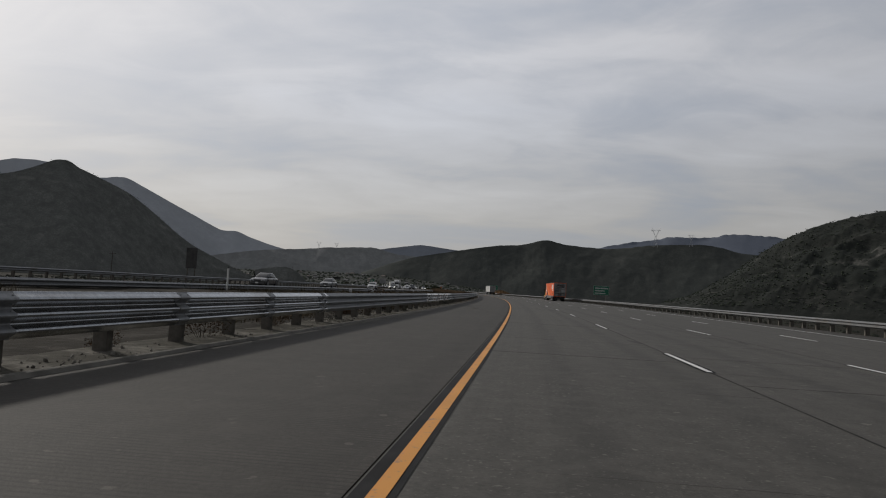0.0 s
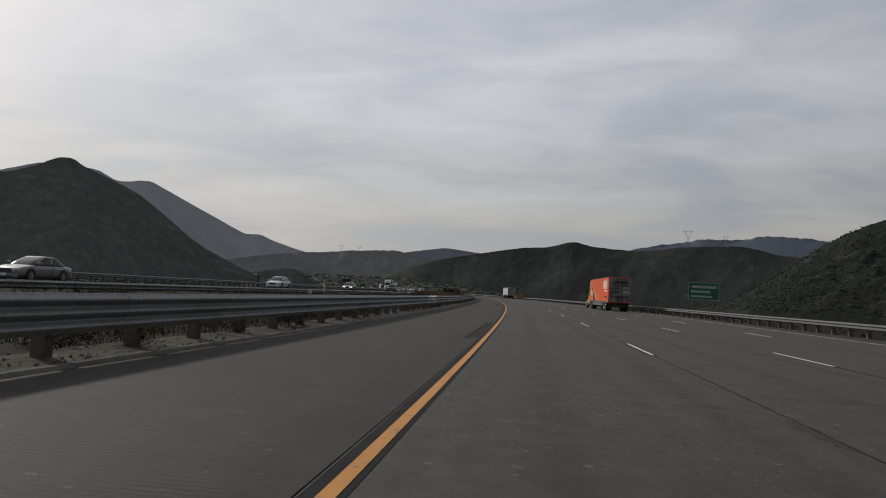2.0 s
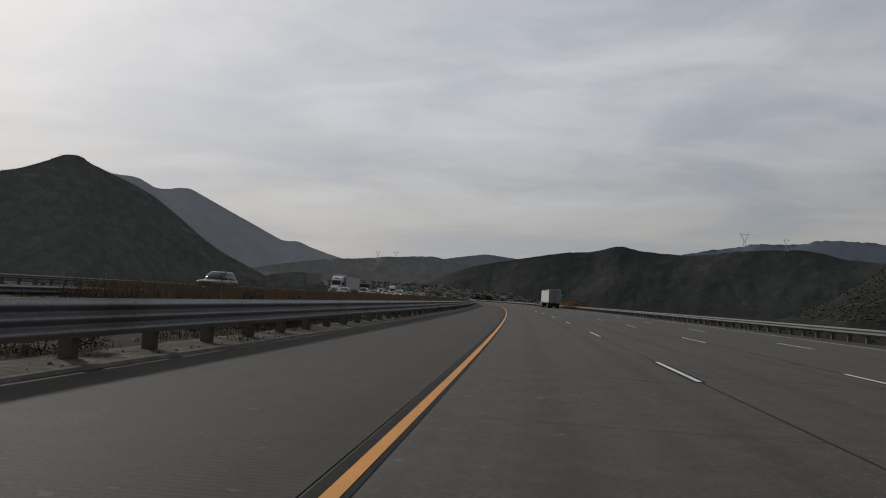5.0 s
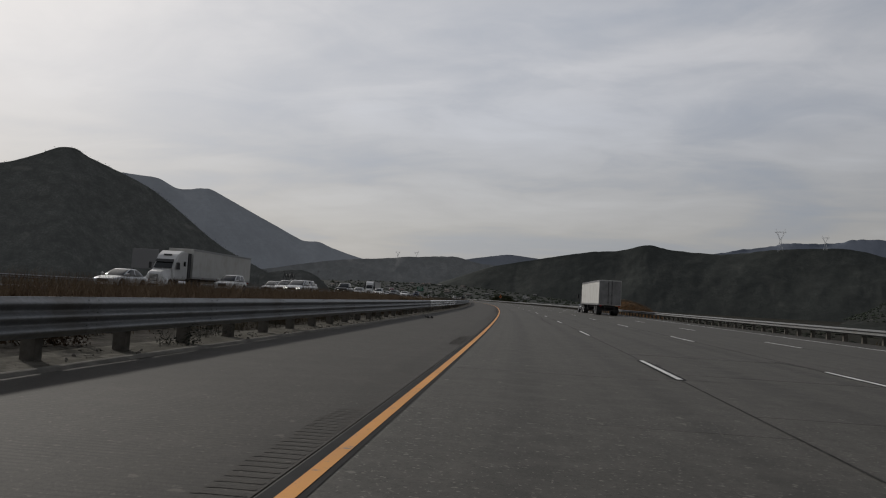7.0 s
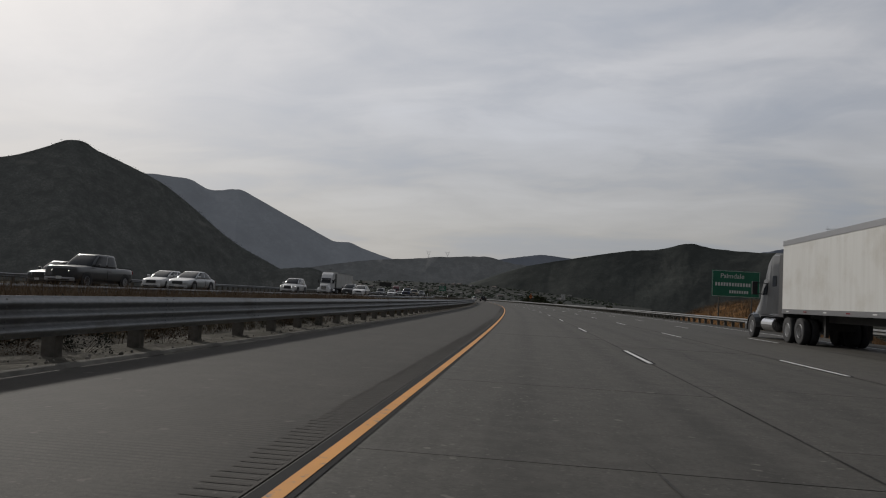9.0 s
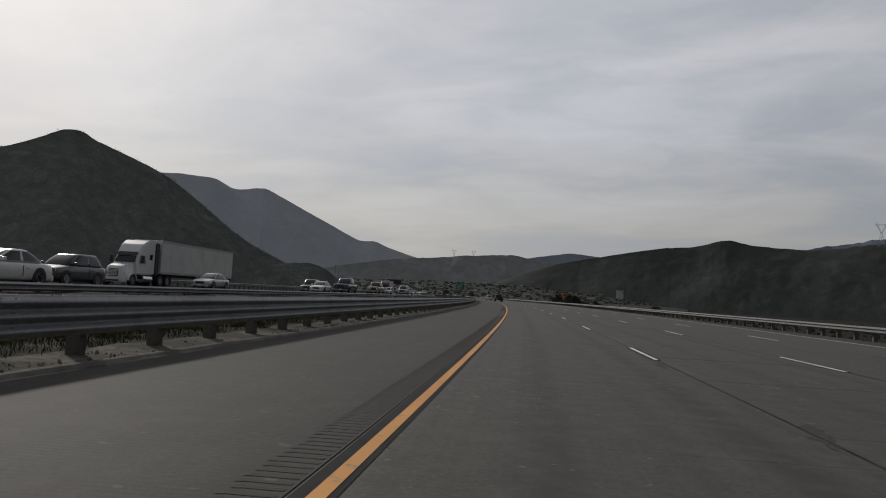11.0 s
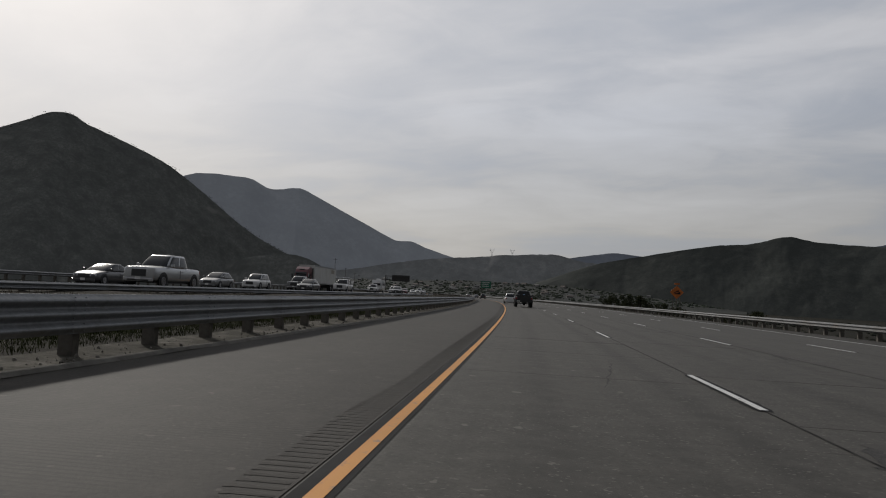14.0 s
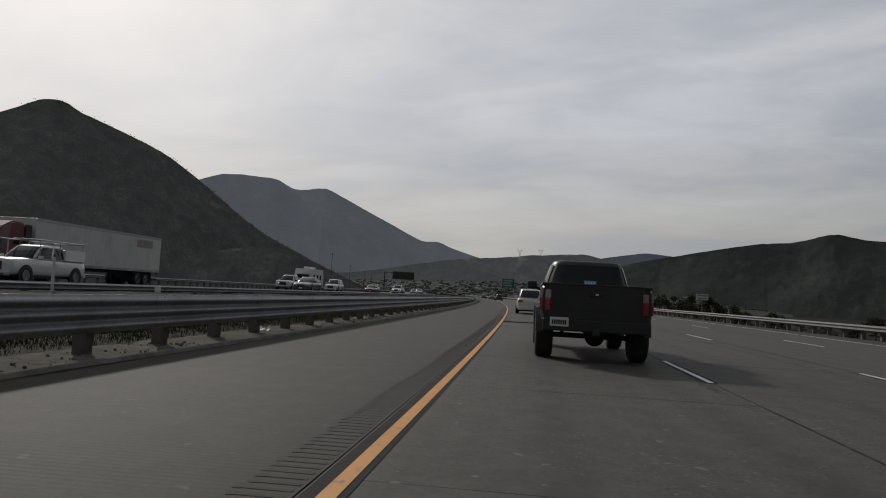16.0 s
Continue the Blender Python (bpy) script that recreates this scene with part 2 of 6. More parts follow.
def dry_ground(green, straw, dirt):
    def build(n, c):
        pos = n.add("ShaderNodeNewGeometry").outputs["Position"]
        a = n.noise(pos, 0.05, 6.0, 0.6)
        b = n.noise(pos, 0.9, 6.0, 0.65)
        g = n.noise(pos, 9.0, 4.0, 0.7)
        col = n.mix(n.grey(a, 0.4, 0.6), (*green, 1), (*straw, 1))
        col = n.mix(n.grey(b, 0.48, 0.60), col, (*dirt, 1))
        return n.mix(n.math("MULTIPLY", n.grey(g, 0.42, 0.62), 0.6), col, scaled(dirt, 0.3))
    return build


VALLEY = material("valley_floor_scrub", (0.06, 0.06, 0.05), 0.95, build=dry_ground((0.018, 0.020, 0.015), (0.030, 0.027, 0.020), (0.036, 0.033, 0.027)), bump=(0.6, 0.8, 0.5))
DIRT = material("median_dirt", (0.1, 0.09, 0.07), 0.95, build=dry_ground((0.018, 0.0162, 0.0112), (0.028, 0.0235, 0.0165), (0.052, 0.046, 0.0385)), bump=(3.0, 0.9, 0.08))

PALE_DIRT = material("pale_bare_dirt", (0.1, 0.09, 0.07), 0.95, build=dry_ground((0.060, 0.056, 0.045), (0.095, 0.088, 0.072), (0.150, 0.140, 0.120)), bump=(6.0, 0.9, 0.05))
EDGE = material("crumbled_pale_edge", (0.135, 0.128, 0.112), 0.9, build=worn(3.0, 0.3), bump=(20, 0.8, 0.02), gloss=0.2)

# ---- helpers for meshes


def mesh_object(name, bm, mat, smooth=False):
    me = bpy.data.meshes.new(name)
    if smooth:
        for f in bm.faces:
            f.smooth = True
    bm.to_mesh(me)
    bm.free()
    for one in (mat if isinstance(mat, (list, tuple)) else [mat]):
        me.materials.append(one)
    return new(name, me)


def part(name, bm, mat, parent, label="", smooth=False):
    ob = mesh_object(name, bm, mat, smooth)
    ob.parent = parent
    return tagged(ob, label)


def raw_part(name, me, parent, m=None):
    """One more object on an existing mesh."""
    ob = new(name, me)
    ob.parent = parent
    if m is not None:
        ob.matrix_basis = m
    return ob


def ribbon(name, section, s0, s1, step, mat, lift=None, smooth=False, closed=False):
    """A cross-section of (l, z) pairs drawn along the road, with (offset, station) coordinates."""
    count = max(1, round((s1 - s0) / step))
    k = len(section)
    verts, faces, uvs = [], [], []
    for i in range(count + 1):
        s = s0 + (s1 - s0) * i / count
        for l, z in section:
            verts.append(at(s, l, z + (lift(s, l) if lift else 0.0)))
    runs = k if closed else k - 1
    for i in range(count):
        for j in range(runs):
            a, b = i * k + j, i * k + (j + 1) % k
            faces.append((a, b, b + k, a + k))
    me = bpy.data.meshes.new(name)
    me.from_pydata(verts, [], faces)
    lay = me.uv_layers.new(name="UVMap")
    for poly in me.polygons:
        for li in poly.loop_indices:
            v = me.loops[li].vertex_index
            lay.data[li].uv = (section[v % k][0], s0 + (s1 - s0) * (v // k) / count)
        poly.use_smooth = smooth
    me.materials.append(mat)
    return new(name, me)


def box(bm, x0, x1, y0, y1, z0, z1, bevel=0.0):
    made = bmesh.ops.create_cube(bm, size=1.0)["verts"]
    for v in made:
        v.co = Vector((x0 + (v.co.x + 0.5) * (x1 - x0), y0 + (v.co.y + 0.5) * (y1 - y0), z0 + (v.co.z + 0.5) * (z1 - z0)))
    if bevel:
        edges = list({e for v in made for e in v.link_edges})
        bmesh.ops.bevel(bm, geom=edges, offset=bevel, segments=2, profile=0.6, affect="EDGES")
    return made


def rod(bm, a, b, r0, r1=None, sides=10):
    """A round bar from a to b."""
    a, b = Vector(a), Vector(b)
    d = b - a
    m = Matrix.Translation((a + b) / 2) @ d.to_track_quat("Z", "Y").to_matrix().to_4x4()
    bmesh.ops.create_cone(bm, cap_ends=True, segments=sides, radius1=r0, radius2=r0 if r1 is None else r1, depth=d.length, matrix=m)


# ---- mountains
TOE = (-289, 829)
POLES = ((-308, 896, 4.0, 16.0), (-352, 985, 2.0, 15.0), (-141, 227, -6.0, 14.0), (-395, 1075, 2.0, 14.0), (-440, 1165, 2.0, 14.0))
MAST = (-281, 1198)


def spline(pts, f):
    """A smooth curve through control points, f from 0 to 1."""
    n = len(pts) - 1
    u = min(max(f * n, 0.0), n - 1e-6)
    i = int(u)
    u -= i
    p = [Vector(pts[min(max(i + k, 0), n)]) for k in (-1, 0, 1, 2)]
    return 0.5 * (2 * p[1] + (p[2] - p[0]) * u + (2 * p[0] - 5 * p[1] + 4 * p[2] - p[3]) * u * u + (3 * p[1] - p[0] - 3 * p[2] + p[3]) * u ** 3)


def mountain(name, crest, front, back, mat, label, seed, rough=0.16, nu=220, nv=70, foot=-8.0, gully=0.012, crest_rough=0.012, hollow=1.3, lumps=0.03, steep=0.0, even=0.0):
    """A range under a crest line, with spurs and gullies running down to its foot on both sides."""
    verts, faces = [], []
    mid = Vector((-60, 300, 0))
    heights = [spline(crest, k / 400).z for k in range(401)]
    broad = [sum(heights[max(0, k - 60):k + 61]) / len(heights[max(0, k - 60):k + 61]) for k in range(401)]
    for i in range(nu + 1):
        c = spline(crest, i / nu)
        d = spline(crest, min(1, i / nu + 0.01)) - spline(crest, max(0, i / nu - 0.01))
        side = Vector((d.y, -d.x, 0)).normalized()
        to_eye = (mid - Vector((c.x, c.y, 0))).normalized()
        if side.dot(to_eye) < 0:
            side = -side
        side = (side * 0.1 + to_eye * 0.9).normalized()
        for j in range(nv + 1):
            v = -1 + 2 * j / nv
            level = c.z + (broad[round(400 * i / nu)] - c.z) * even
            reach = max(12.0, (level - foot) / steep) if steep else front
            off = side * (v * reach if v > 0 else v * back)
            p = Vector((c.x, c.y, 0)) + off
            fall = 1 - abs(v)
            prof = fall ** hollow * (1 - 0.16 * min(1, (hollow - 1) * 4) * math.sin(math.pi * fall))
            wander = 0.05 * (1 - fall) * noise.noise(Vector((i * 9.0 / nu, v * 3.0, seed)))
            cz = float(np.interp((i / nu + wander) * 400, range(401), heights)) if fall < 0.98 else c.z
            if even:
                cz += (broad[round(400 * i / nu)] - cz) * even * (1 - fall) ** 0.6
            q = Vector((p.x * gully, p.y * gully, seed))
            spur = 1 - 2 * abs(noise.fractal(q, 1.0, 2.1, 5))
            fine = noise.fractal(Vector((p.x, p.y, seed * 3)) * gully * 5, 0.9, 2.0, 4)
            body = math.sin(math.pi * min(1, fall * 1.0)) ** 0.8
            z = foot + (cz - foot) * (prof + body * rough * (spur - 0.4)) + (cz - foot) * lumps * fine * min(1, 4 * body)
            if v == 0 or abs(v) < 1.5 / nv:
                z += (c.z - foot) * crest_rough * noise.fractal(Vector((p.x, p.y, seed)) * gully * 7, 0.8, 2.0, 4)
            verts.append((p.x, p.y, z))
    for i in range(nu):
        for j in range(nv):
            a = i * (nv + 1) + j
            faces.append((a, a + 1, a + nv + 2, a + nv + 1))
    me = bpy.data.meshes.new(name)
    me.from_pydata(verts, [], faces)
    for k, poly in enumerate(me.polygons):
        poly.use_smooth = k % nv not in (nv // 2 - 1, nv // 2)
    me.materials.append(mat)
    return tagged(new(name, me), label, "mountain", kind="structure")


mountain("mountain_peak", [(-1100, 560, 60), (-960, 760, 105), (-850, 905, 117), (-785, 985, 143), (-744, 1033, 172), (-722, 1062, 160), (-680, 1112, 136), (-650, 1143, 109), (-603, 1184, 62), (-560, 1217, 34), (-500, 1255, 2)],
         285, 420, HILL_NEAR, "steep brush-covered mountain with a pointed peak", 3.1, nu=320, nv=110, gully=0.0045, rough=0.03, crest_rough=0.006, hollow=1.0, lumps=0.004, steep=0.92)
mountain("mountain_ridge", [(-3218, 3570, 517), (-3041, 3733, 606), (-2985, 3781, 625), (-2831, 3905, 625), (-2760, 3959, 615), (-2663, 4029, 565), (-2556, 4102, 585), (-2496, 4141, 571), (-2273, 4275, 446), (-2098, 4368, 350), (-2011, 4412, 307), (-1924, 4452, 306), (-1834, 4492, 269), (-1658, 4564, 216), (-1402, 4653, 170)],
         1000, 300, HILL_FAR, "distant mountain ridge tinted blue-grey for haze", 8.2, gully=0.0016, rough=0.03, hollow=1.0, lumps=0.004, crest_rough=0.005, steep=0.95)
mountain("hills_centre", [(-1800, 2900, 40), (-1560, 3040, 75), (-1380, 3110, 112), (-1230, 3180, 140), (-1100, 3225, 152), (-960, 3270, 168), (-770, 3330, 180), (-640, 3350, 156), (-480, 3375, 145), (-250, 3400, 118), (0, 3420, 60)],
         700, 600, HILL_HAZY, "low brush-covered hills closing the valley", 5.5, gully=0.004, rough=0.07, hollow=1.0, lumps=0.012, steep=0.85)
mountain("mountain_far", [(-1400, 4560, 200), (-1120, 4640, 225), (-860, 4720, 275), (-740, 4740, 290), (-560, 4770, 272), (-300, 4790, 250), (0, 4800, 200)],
         350, 200, HILL_BLUE, "distant mountain beyond the hills, tinted blue-grey for haze", 1.7, gully=0.002, rough=0.012, hollow=1.0, lumps=0.004, steep=1.0)
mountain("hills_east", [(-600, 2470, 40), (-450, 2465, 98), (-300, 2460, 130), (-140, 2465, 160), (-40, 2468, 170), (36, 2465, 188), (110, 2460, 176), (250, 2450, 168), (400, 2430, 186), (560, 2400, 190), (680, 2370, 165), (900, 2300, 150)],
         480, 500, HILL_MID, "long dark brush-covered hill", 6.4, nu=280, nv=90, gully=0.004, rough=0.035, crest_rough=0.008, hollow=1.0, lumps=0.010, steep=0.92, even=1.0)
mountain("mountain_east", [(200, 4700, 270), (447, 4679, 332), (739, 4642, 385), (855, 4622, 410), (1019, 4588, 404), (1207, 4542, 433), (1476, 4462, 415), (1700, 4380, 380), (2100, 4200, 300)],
         500, 200, HILL_INDIGO, "distant mountains behind the hills, tinted blue for haze", 9.9, gully=0.002, rough=0.012, hollow=1.0, lumps=0.004, crest_rough=0.02, steep=1.0)
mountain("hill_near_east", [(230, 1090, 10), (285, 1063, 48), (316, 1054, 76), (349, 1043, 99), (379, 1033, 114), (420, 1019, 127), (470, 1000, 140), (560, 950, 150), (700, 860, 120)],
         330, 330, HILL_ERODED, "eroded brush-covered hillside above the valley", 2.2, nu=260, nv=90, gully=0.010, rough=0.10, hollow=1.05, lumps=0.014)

mountain("hill_toe", [(TOE[0] - 34, TOE[1] - 21, 12), (TOE[0] - 20, TOE[1] - 12, 16), (TOE[0] - 8, TOE[1] - 5, 17.5), (TOE[0], TOE[1], 17), (TOE[0] + 8, TOE[1] + 5, 13), (TOE[0] + 16, TOE[1] + 10, 5), (TOE[0] + 25, TOE[1] + 16, -7)],
         27, 26, HILL_NEAR, "low dark knoll at the foot of the mountain", 4.4, nu=120, nv=50, gully=0.03, rough=0.08, hollow=0.95, lumps=0.03, steep=1.15)

# ---- ground and road
OPP = 0.55            # the other carriageway lies higher
RAIL_L, RAIL_DEEP = -4.56, 0.50


def opp_z(l):
    """The other carriageway falls away to its outer edge."""
    return OPP - 0.25 * min(max((-17.6 - l) / 17.0, 0.0), 1.0)


def corridor(s, l):
    if -6.5 < l < -4.5:
        return 0.03 * noise.fractal(Vector((s * 0.9, l * 1.6, 7)), 0.7, 2, 3)
    return 0.12 * noise.fractal(Vector((s * 0.15, l * 0.3, 4)), 1, 2, 3) if (-17 < l < -5.3 or l > 18.5 or l < -37) else 0.0


bm = bmesh.new()
bmesh.ops.create_grid(bm, x_segments=60, y_segments=60, size=4950)
for v in bm.verts:
    v.co.z = -7 + 1.2 * noise.noise(v.co * 0.003)
ground = mesh_object("ground", bm, VALLEY, True)
tagged(ground, "dry scrub valley floor", "ground", kind="structure")
S0, S1 = -40, 1500
verge = ribbon("verge", [(-95, -7.4), (-62, -1.2), (-39, 0.10), (-36.5, 0.24), (-34, 0.26), (-17.8, 0.51), (-17.3, 0.48), (-16.2, 0.42), (-14.8, 0.34), (-12.5, 0.18), (-10.0, 0.05), (-7.5, 0.03), (-6.4, 0.05), (-5.9, 0.06), (-5.5, 0.06), (-5.2, 0.05), (-4.9, 0.04), (-4.6, 0.03), (-4.35, 0.025), (-4.22, 0.015), (-4.1, -0.03), (17.0, -0.06), (18.2, -0.1), (21, -1.2), (27, -4.0), (36, -7.4)],
               S0, S1, 1.0, DIRT, lift=corridor, smooth=True)
tagged(verge, "bare dirt and dry grass verge", "ground", kind="structure")
bare = ribbon("dirt_strip", [(-5.55, 0.055), (-5.2, 0.062), (-4.9, 0.052), (-4.6, 0.042), (-4.35, 0.036), (-4.26, 0.028)], S0, S1, 0.7, PALE_DIRT, smooth=True,
              lift=lambda s, l: (corridor(s, l) if l < -4.5 else 0.0) - (0.05 + 0.05 * noise.noise(Vector((s * 0.35, 1.0, 5.0))) if l < -5.3 else 0.0))
tagged(bare, "pale bare dirt under the guardrail", "ground", kind="structure")
shoulder = ribbon("shoulder", [(-4.20, 0.004), (-0.172, 0.0130)], S0, S1, 4.0, SHOULDER)
tagged(shoulder, "worn tan concrete inner shoulder", "road", kind="structure")
asphalt_edge = ribbon("shoulder_edge", [(-4.30, 0.0), (-4.285, 0.055), (-4.25, 0.06), (-4.215, 0.05), (-4.16, 0.008)], S0, S1, 1.5, EDGE, lift=lambda s, l: 0.012 * noise.noise(Vector((s * 0.9, l * 3, 0))))
tagged(asphalt_edge, "low ragged pale lip along the shoulder", "kerb", kind="structure")
road = ribbon("road", [(-0.45, -0.03), (17.0, -0.05)], S0, S1, 4.0, JOINT)
tagged(road, "grey concrete freeway carriageway", "road", kind="structure")
LANES = (-0.17, 3.7, 7.36, 11.02, 14.68)
outer = ribbon("outer_shoulder", [(14.70, 0.012), (17.3, 0.006)], S0, S1, 4.0, SHOULDER)
tagged(outer, "concrete outer shoulder", "road", kind="structure")
far_road = ribbon("road_opposite", [(-34.6, OPP - 0.25), (-17.6, OPP)], S0, S1, 4.0, CONCRETE)
tagged(far_road, "concrete carriageway of the opposite direction", "road", kind="structure")
for name, l0, l1, mat, z in (("line_border", -0.145, 0.10, BLACK_BORDER, 0.016), ("yellow_line", -0.052, 0.052, YELLOW, 0.020), ("edge_line", 14.62, 14.76, WHITE, 0.020)):
    line = ribbon(name, [(l0, z), (l1, z)], S0, S1, 2.0, mat)
    line.parent = road
for l in LANES[1:4]:
    seam = ribbon("joint_seam", [(l - 0.015, 0.0155), (l + 0.015, 0.0155)], S0, S1, 4.0, SEAM)
    seam.parent = road
far_line = ribbon("yellow_line", [(-18.1, OPP + 0.006), (-17.97, OPP + 0.006)], S0, S1, 4.0, YELLOW)
far_line.parent = far_road


def beam_section(lift, sign, waves, deep):
    """Corrugated beam: outline of one face and back."""
    pts, n = [], 12 * waves
    for i in range(n + 1):
        f = i / n
        pts.append((sign * 0.085 * (0.5 - 0.5 * math.cos(f * 2 * waves * math.pi)), lift + deep * f))
    back = [(x - sign * 0.012, z) for x, z in reversed(pts)]
    return pts + back


def guardrail(name, l, base, sign, s0, s1, near, label, height=0.84, phase=0.0, waves=3, deep=0.506, fresh=(), pitch=1.905, steel=STEEL):
    """Steel beam on wooden posts with blocks; sign: the side the beam faces."""
    top = new(name)
    top.matrix_basis = along(s0, l, base)
    bpy.context.view_layer.update()
    cuts = [s0] + [c for pair in fresh for c in pair] + [s1]
    for k, (a, b) in enumerate(zip(cuts, cuts[1:])):
        beam = ribbon("beam", [(l + x, base + z) for x, z in beam_section(height - deep, sign, waves, deep)], a, b, 3.81, FRESH_STEEL if k % 2 else steel, smooth=True, closed=True)
        beam.parent = top
        beam.matrix_parent_inverse = top.matrix_basis.inverted()
        if k % 2:
            tagged(beam, "newer shiny length of beam")
    bm = bmesh.new()
    box(bm, -0.09 if sign > 0 else -0.11, 0.11 if sign > 0 else 0.09, -0.075, 0.075, -0.3, height - 0.06, 0.008)
    shift = -0.30 * sign
    for v in bm.verts:
        v.co.x += shift
    box(bm, *( (-0.20, -0.012) if sign > 0 else (0.012, 0.20)), -0.075, 0.075, height - deep + 0.03, height - 0.05, 0.006)
    first = mesh_object("post", bm, POST_WOOD)
    rest_v, rest_f = [], []
    tmpl = [v.co.copy() for v in first.data.vertices]
    tf = [tuple(p.vertices) for p in first.data.polygons]
    n, k = int((s1 - s0) / pitch), 0
    for i in range(n):
        s = s0 + phase + i * pitch
        m = along(s, l, base) @ pose(0, 0, random.uniform(-0.015, 0.01), random.uniform(-0.8, 0.8), random.uniform(-0.8, 0.8), random.uniform(-3, 3))
        if near[0] < s < near[1] and k < 300:
            ob = first if k == 0 else new("post", first.data)
            ob.parent = top
            ob.matrix_basis = top.matrix_basis.inverted() @ m
            k += 1
        else:
            o = len(rest_v)
            rest_v += [m @ c for c in tmpl]
            rest_f += [tuple(o + q for q in f) for f in tf]
    me = bpy.data.meshes.new("far_posts")
    me.from_pydata(rest_v, [], rest_f)
    me.materials.append(POST_WOOD)
    far = new("far_posts", me)
    far.parent = top
    far.matrix_parent_inverse = top.matrix_basis.inverted()
    tagged(far, "wooden posts of the guardrail far along the road", kind="stuff")
    return tagged(top, label, "guardrail", kind="structure")


guardrail("guardrail_median", RAIL_L, 0.02, 1, -20, 1300, (-5, 600), "galvanised three-wave guardrail on wooden posts", phase=0.69, pitch=2.02, height=0.83, deep=RAIL_DEEP, fresh=((2, 18.5), (39, 53.5), (112, 116.5), (297, 322)))
guardrail("guardrail_outer", 17.15, -0.04, -1, -20, 1300, (20, 640), "galvanised two-wave guardrail along the outer shoulder", steel=OUTER_STEEL, height=0.74, waves=2, deep=0.31)
guardrail("guardrail_inner", -16.2, 0.04, 1, -20, 1300, (20, 640), "weathered guardrail on the far side of the median", height=0.70, phase=1.65, waves=2, deep=0.31)
guardrail("guardrail_opposite", -35.6, OPP - 0.25, 1, -20, 1300, (20, 640), "galvanised guardrail beyond the opposite carriageway", height=0.78, waves=2, deep=0.31)

# lane dashes with a black border, one object each
bm = bmesh.new()
box(bm, -0.042, 0.042, -3.66, 0.0, 0.0, 0.006)
dash = mesh_object("lane_dash", bm, WHITE)
bm = bmesh.new()
random.seed(17)
rim = [[], []]
for k in range(45):
    y = -3.74 + 3.80 * k / 44
    fade = min(1.0, 0.35 + 0.25 * min(k, 44 - k))
    rim[0].append(bm.verts.new((-0.055 - 0.065 * fade * random.uniform(0.55, 1.0), y, 0.001)))
    rim[1].append(bm.verts.new((0.055 + 0.075 * fade * random.uniform(0.6, 1.0), y, 0.001)))
for k in range(44):
    bm.faces.new((rim[0][k], rim[1][k], rim[1][k + 1], rim[0][k + 1]))
bmesh.ops.solidify(bm, geom=bm.faces[:], thickness=0.004)
border = mesh_object("dash_border", bm, BLACK_BORDER)
first = True
for line_l in LANES[1:4]:
    for i in range(-2, 60):
        s = 15.76 + 14.63 * i
        m = along(s - 1.83, line_l, 0.017) @ pose(0, 1.83, 0)
        for ob in (dash, border):
            one = ob if first else new(ob.name.split(".")[0], ob.data)
            one.parent = road
            one.matrix_basis = m
        first = False

# concrete slabs, the two inner lanes one by one, the outer ones joined
SLAB = 4.57


def slab_mesh(w):
    bm = bmesh.new()
    box(bm, -w / 2, w / 2, -SLAB / 2 + 0.0014, SLAB / 2 - 0.0014, -0.05, 0.0)
    me = bpy.data.meshes.new("slab")
    uv = bm.loops.layers.uv.new("UVMap")
    for f in bm.faces:
        for lp in f.loops:
            lp[uv].uv = (lp.vert.co.x, lp.vert.co.y * 0.2)
    bm.to_mesh(me)
    bm.free()
    me.materials.append(CONCRETE)
    return me


for k in range(2):
    w = LANES[k + 1] - LANES[k] - 0.016
    me = slab_mesh(w)
    mid = (LANES[k + 1] + LANES[k]) / 2
    for i in range(-4, 132):
        s = (i + 0.5) * SLAB + (1.3 if k else 0.0)
        raw_part("slab", me, road, along(s, mid, 0.012 + random.uniform(-0.0015, 0.0005)) @ pose(0, 0, 0, random.uniform(-0.02, 0.02), 0, 0))
for k in range(4):
    if k < 2:
        rest = ribbon("far_slabs", [(LANES[k], 0.010), (LANES[k + 1] - 0.016, 0.010)], 132 * SLAB + 1.3, S1, 4.57, CONCRETE)
    else:
        rest = ribbon("far_slabs", [(LANES[k], 0.012), (LANES[k + 1] - 0.016, 0.012)], S0, S1, 4.57, CONCRETE)
    rest.parent = road

# ---- vehicles


def paint(name, color, rough=0.32, metal=0.0):
    def build(n, c):
        where = n.add("ShaderNodeTexCoord").outputs["Object"]
        dust = n.noise(where, 1.6, 5.0, 0.6)
        low = n.grey(n.add("ShaderNodeSeparateXYZ", Vector=where).outputs[2], 0.2, 0.9, 0.35, 0.05)
        return n.mix(n.math("MULTIPLY", n.grey(dust, 0.35, 0.7), low), c, (0.16, 0.14, 0.12, 1))
    return material(name, color, rough, metal, build=build, coat=0.5)


def grimy_panel(n, c):
    """Sheet panels with rain streaks and road dirt."""
    where = n.add("ShaderNodeTexCoord").outputs["Object"]
    run = n.add("ShaderNodeMapping", Vector=where, Scale=(1.0, 3.2, 0.22)).outputs[0]
    streak = n.noise(run, 1.0, 5.0, 0.65)
    blot = n.noise(where, 0.7, 5.0, 0.62)
    col = n.mix(n.math("MULTIPLY", n.grey(streak, 0.45, 0.70), 0.45), c, (0.42, 0.41, 0.385, 1))
    col = n.mix(n.math("MULTIPLY", n.grey(blot, 0.48, 0.68), 0.40), col, (0.33, 0.30, 0.25, 1))
    return col


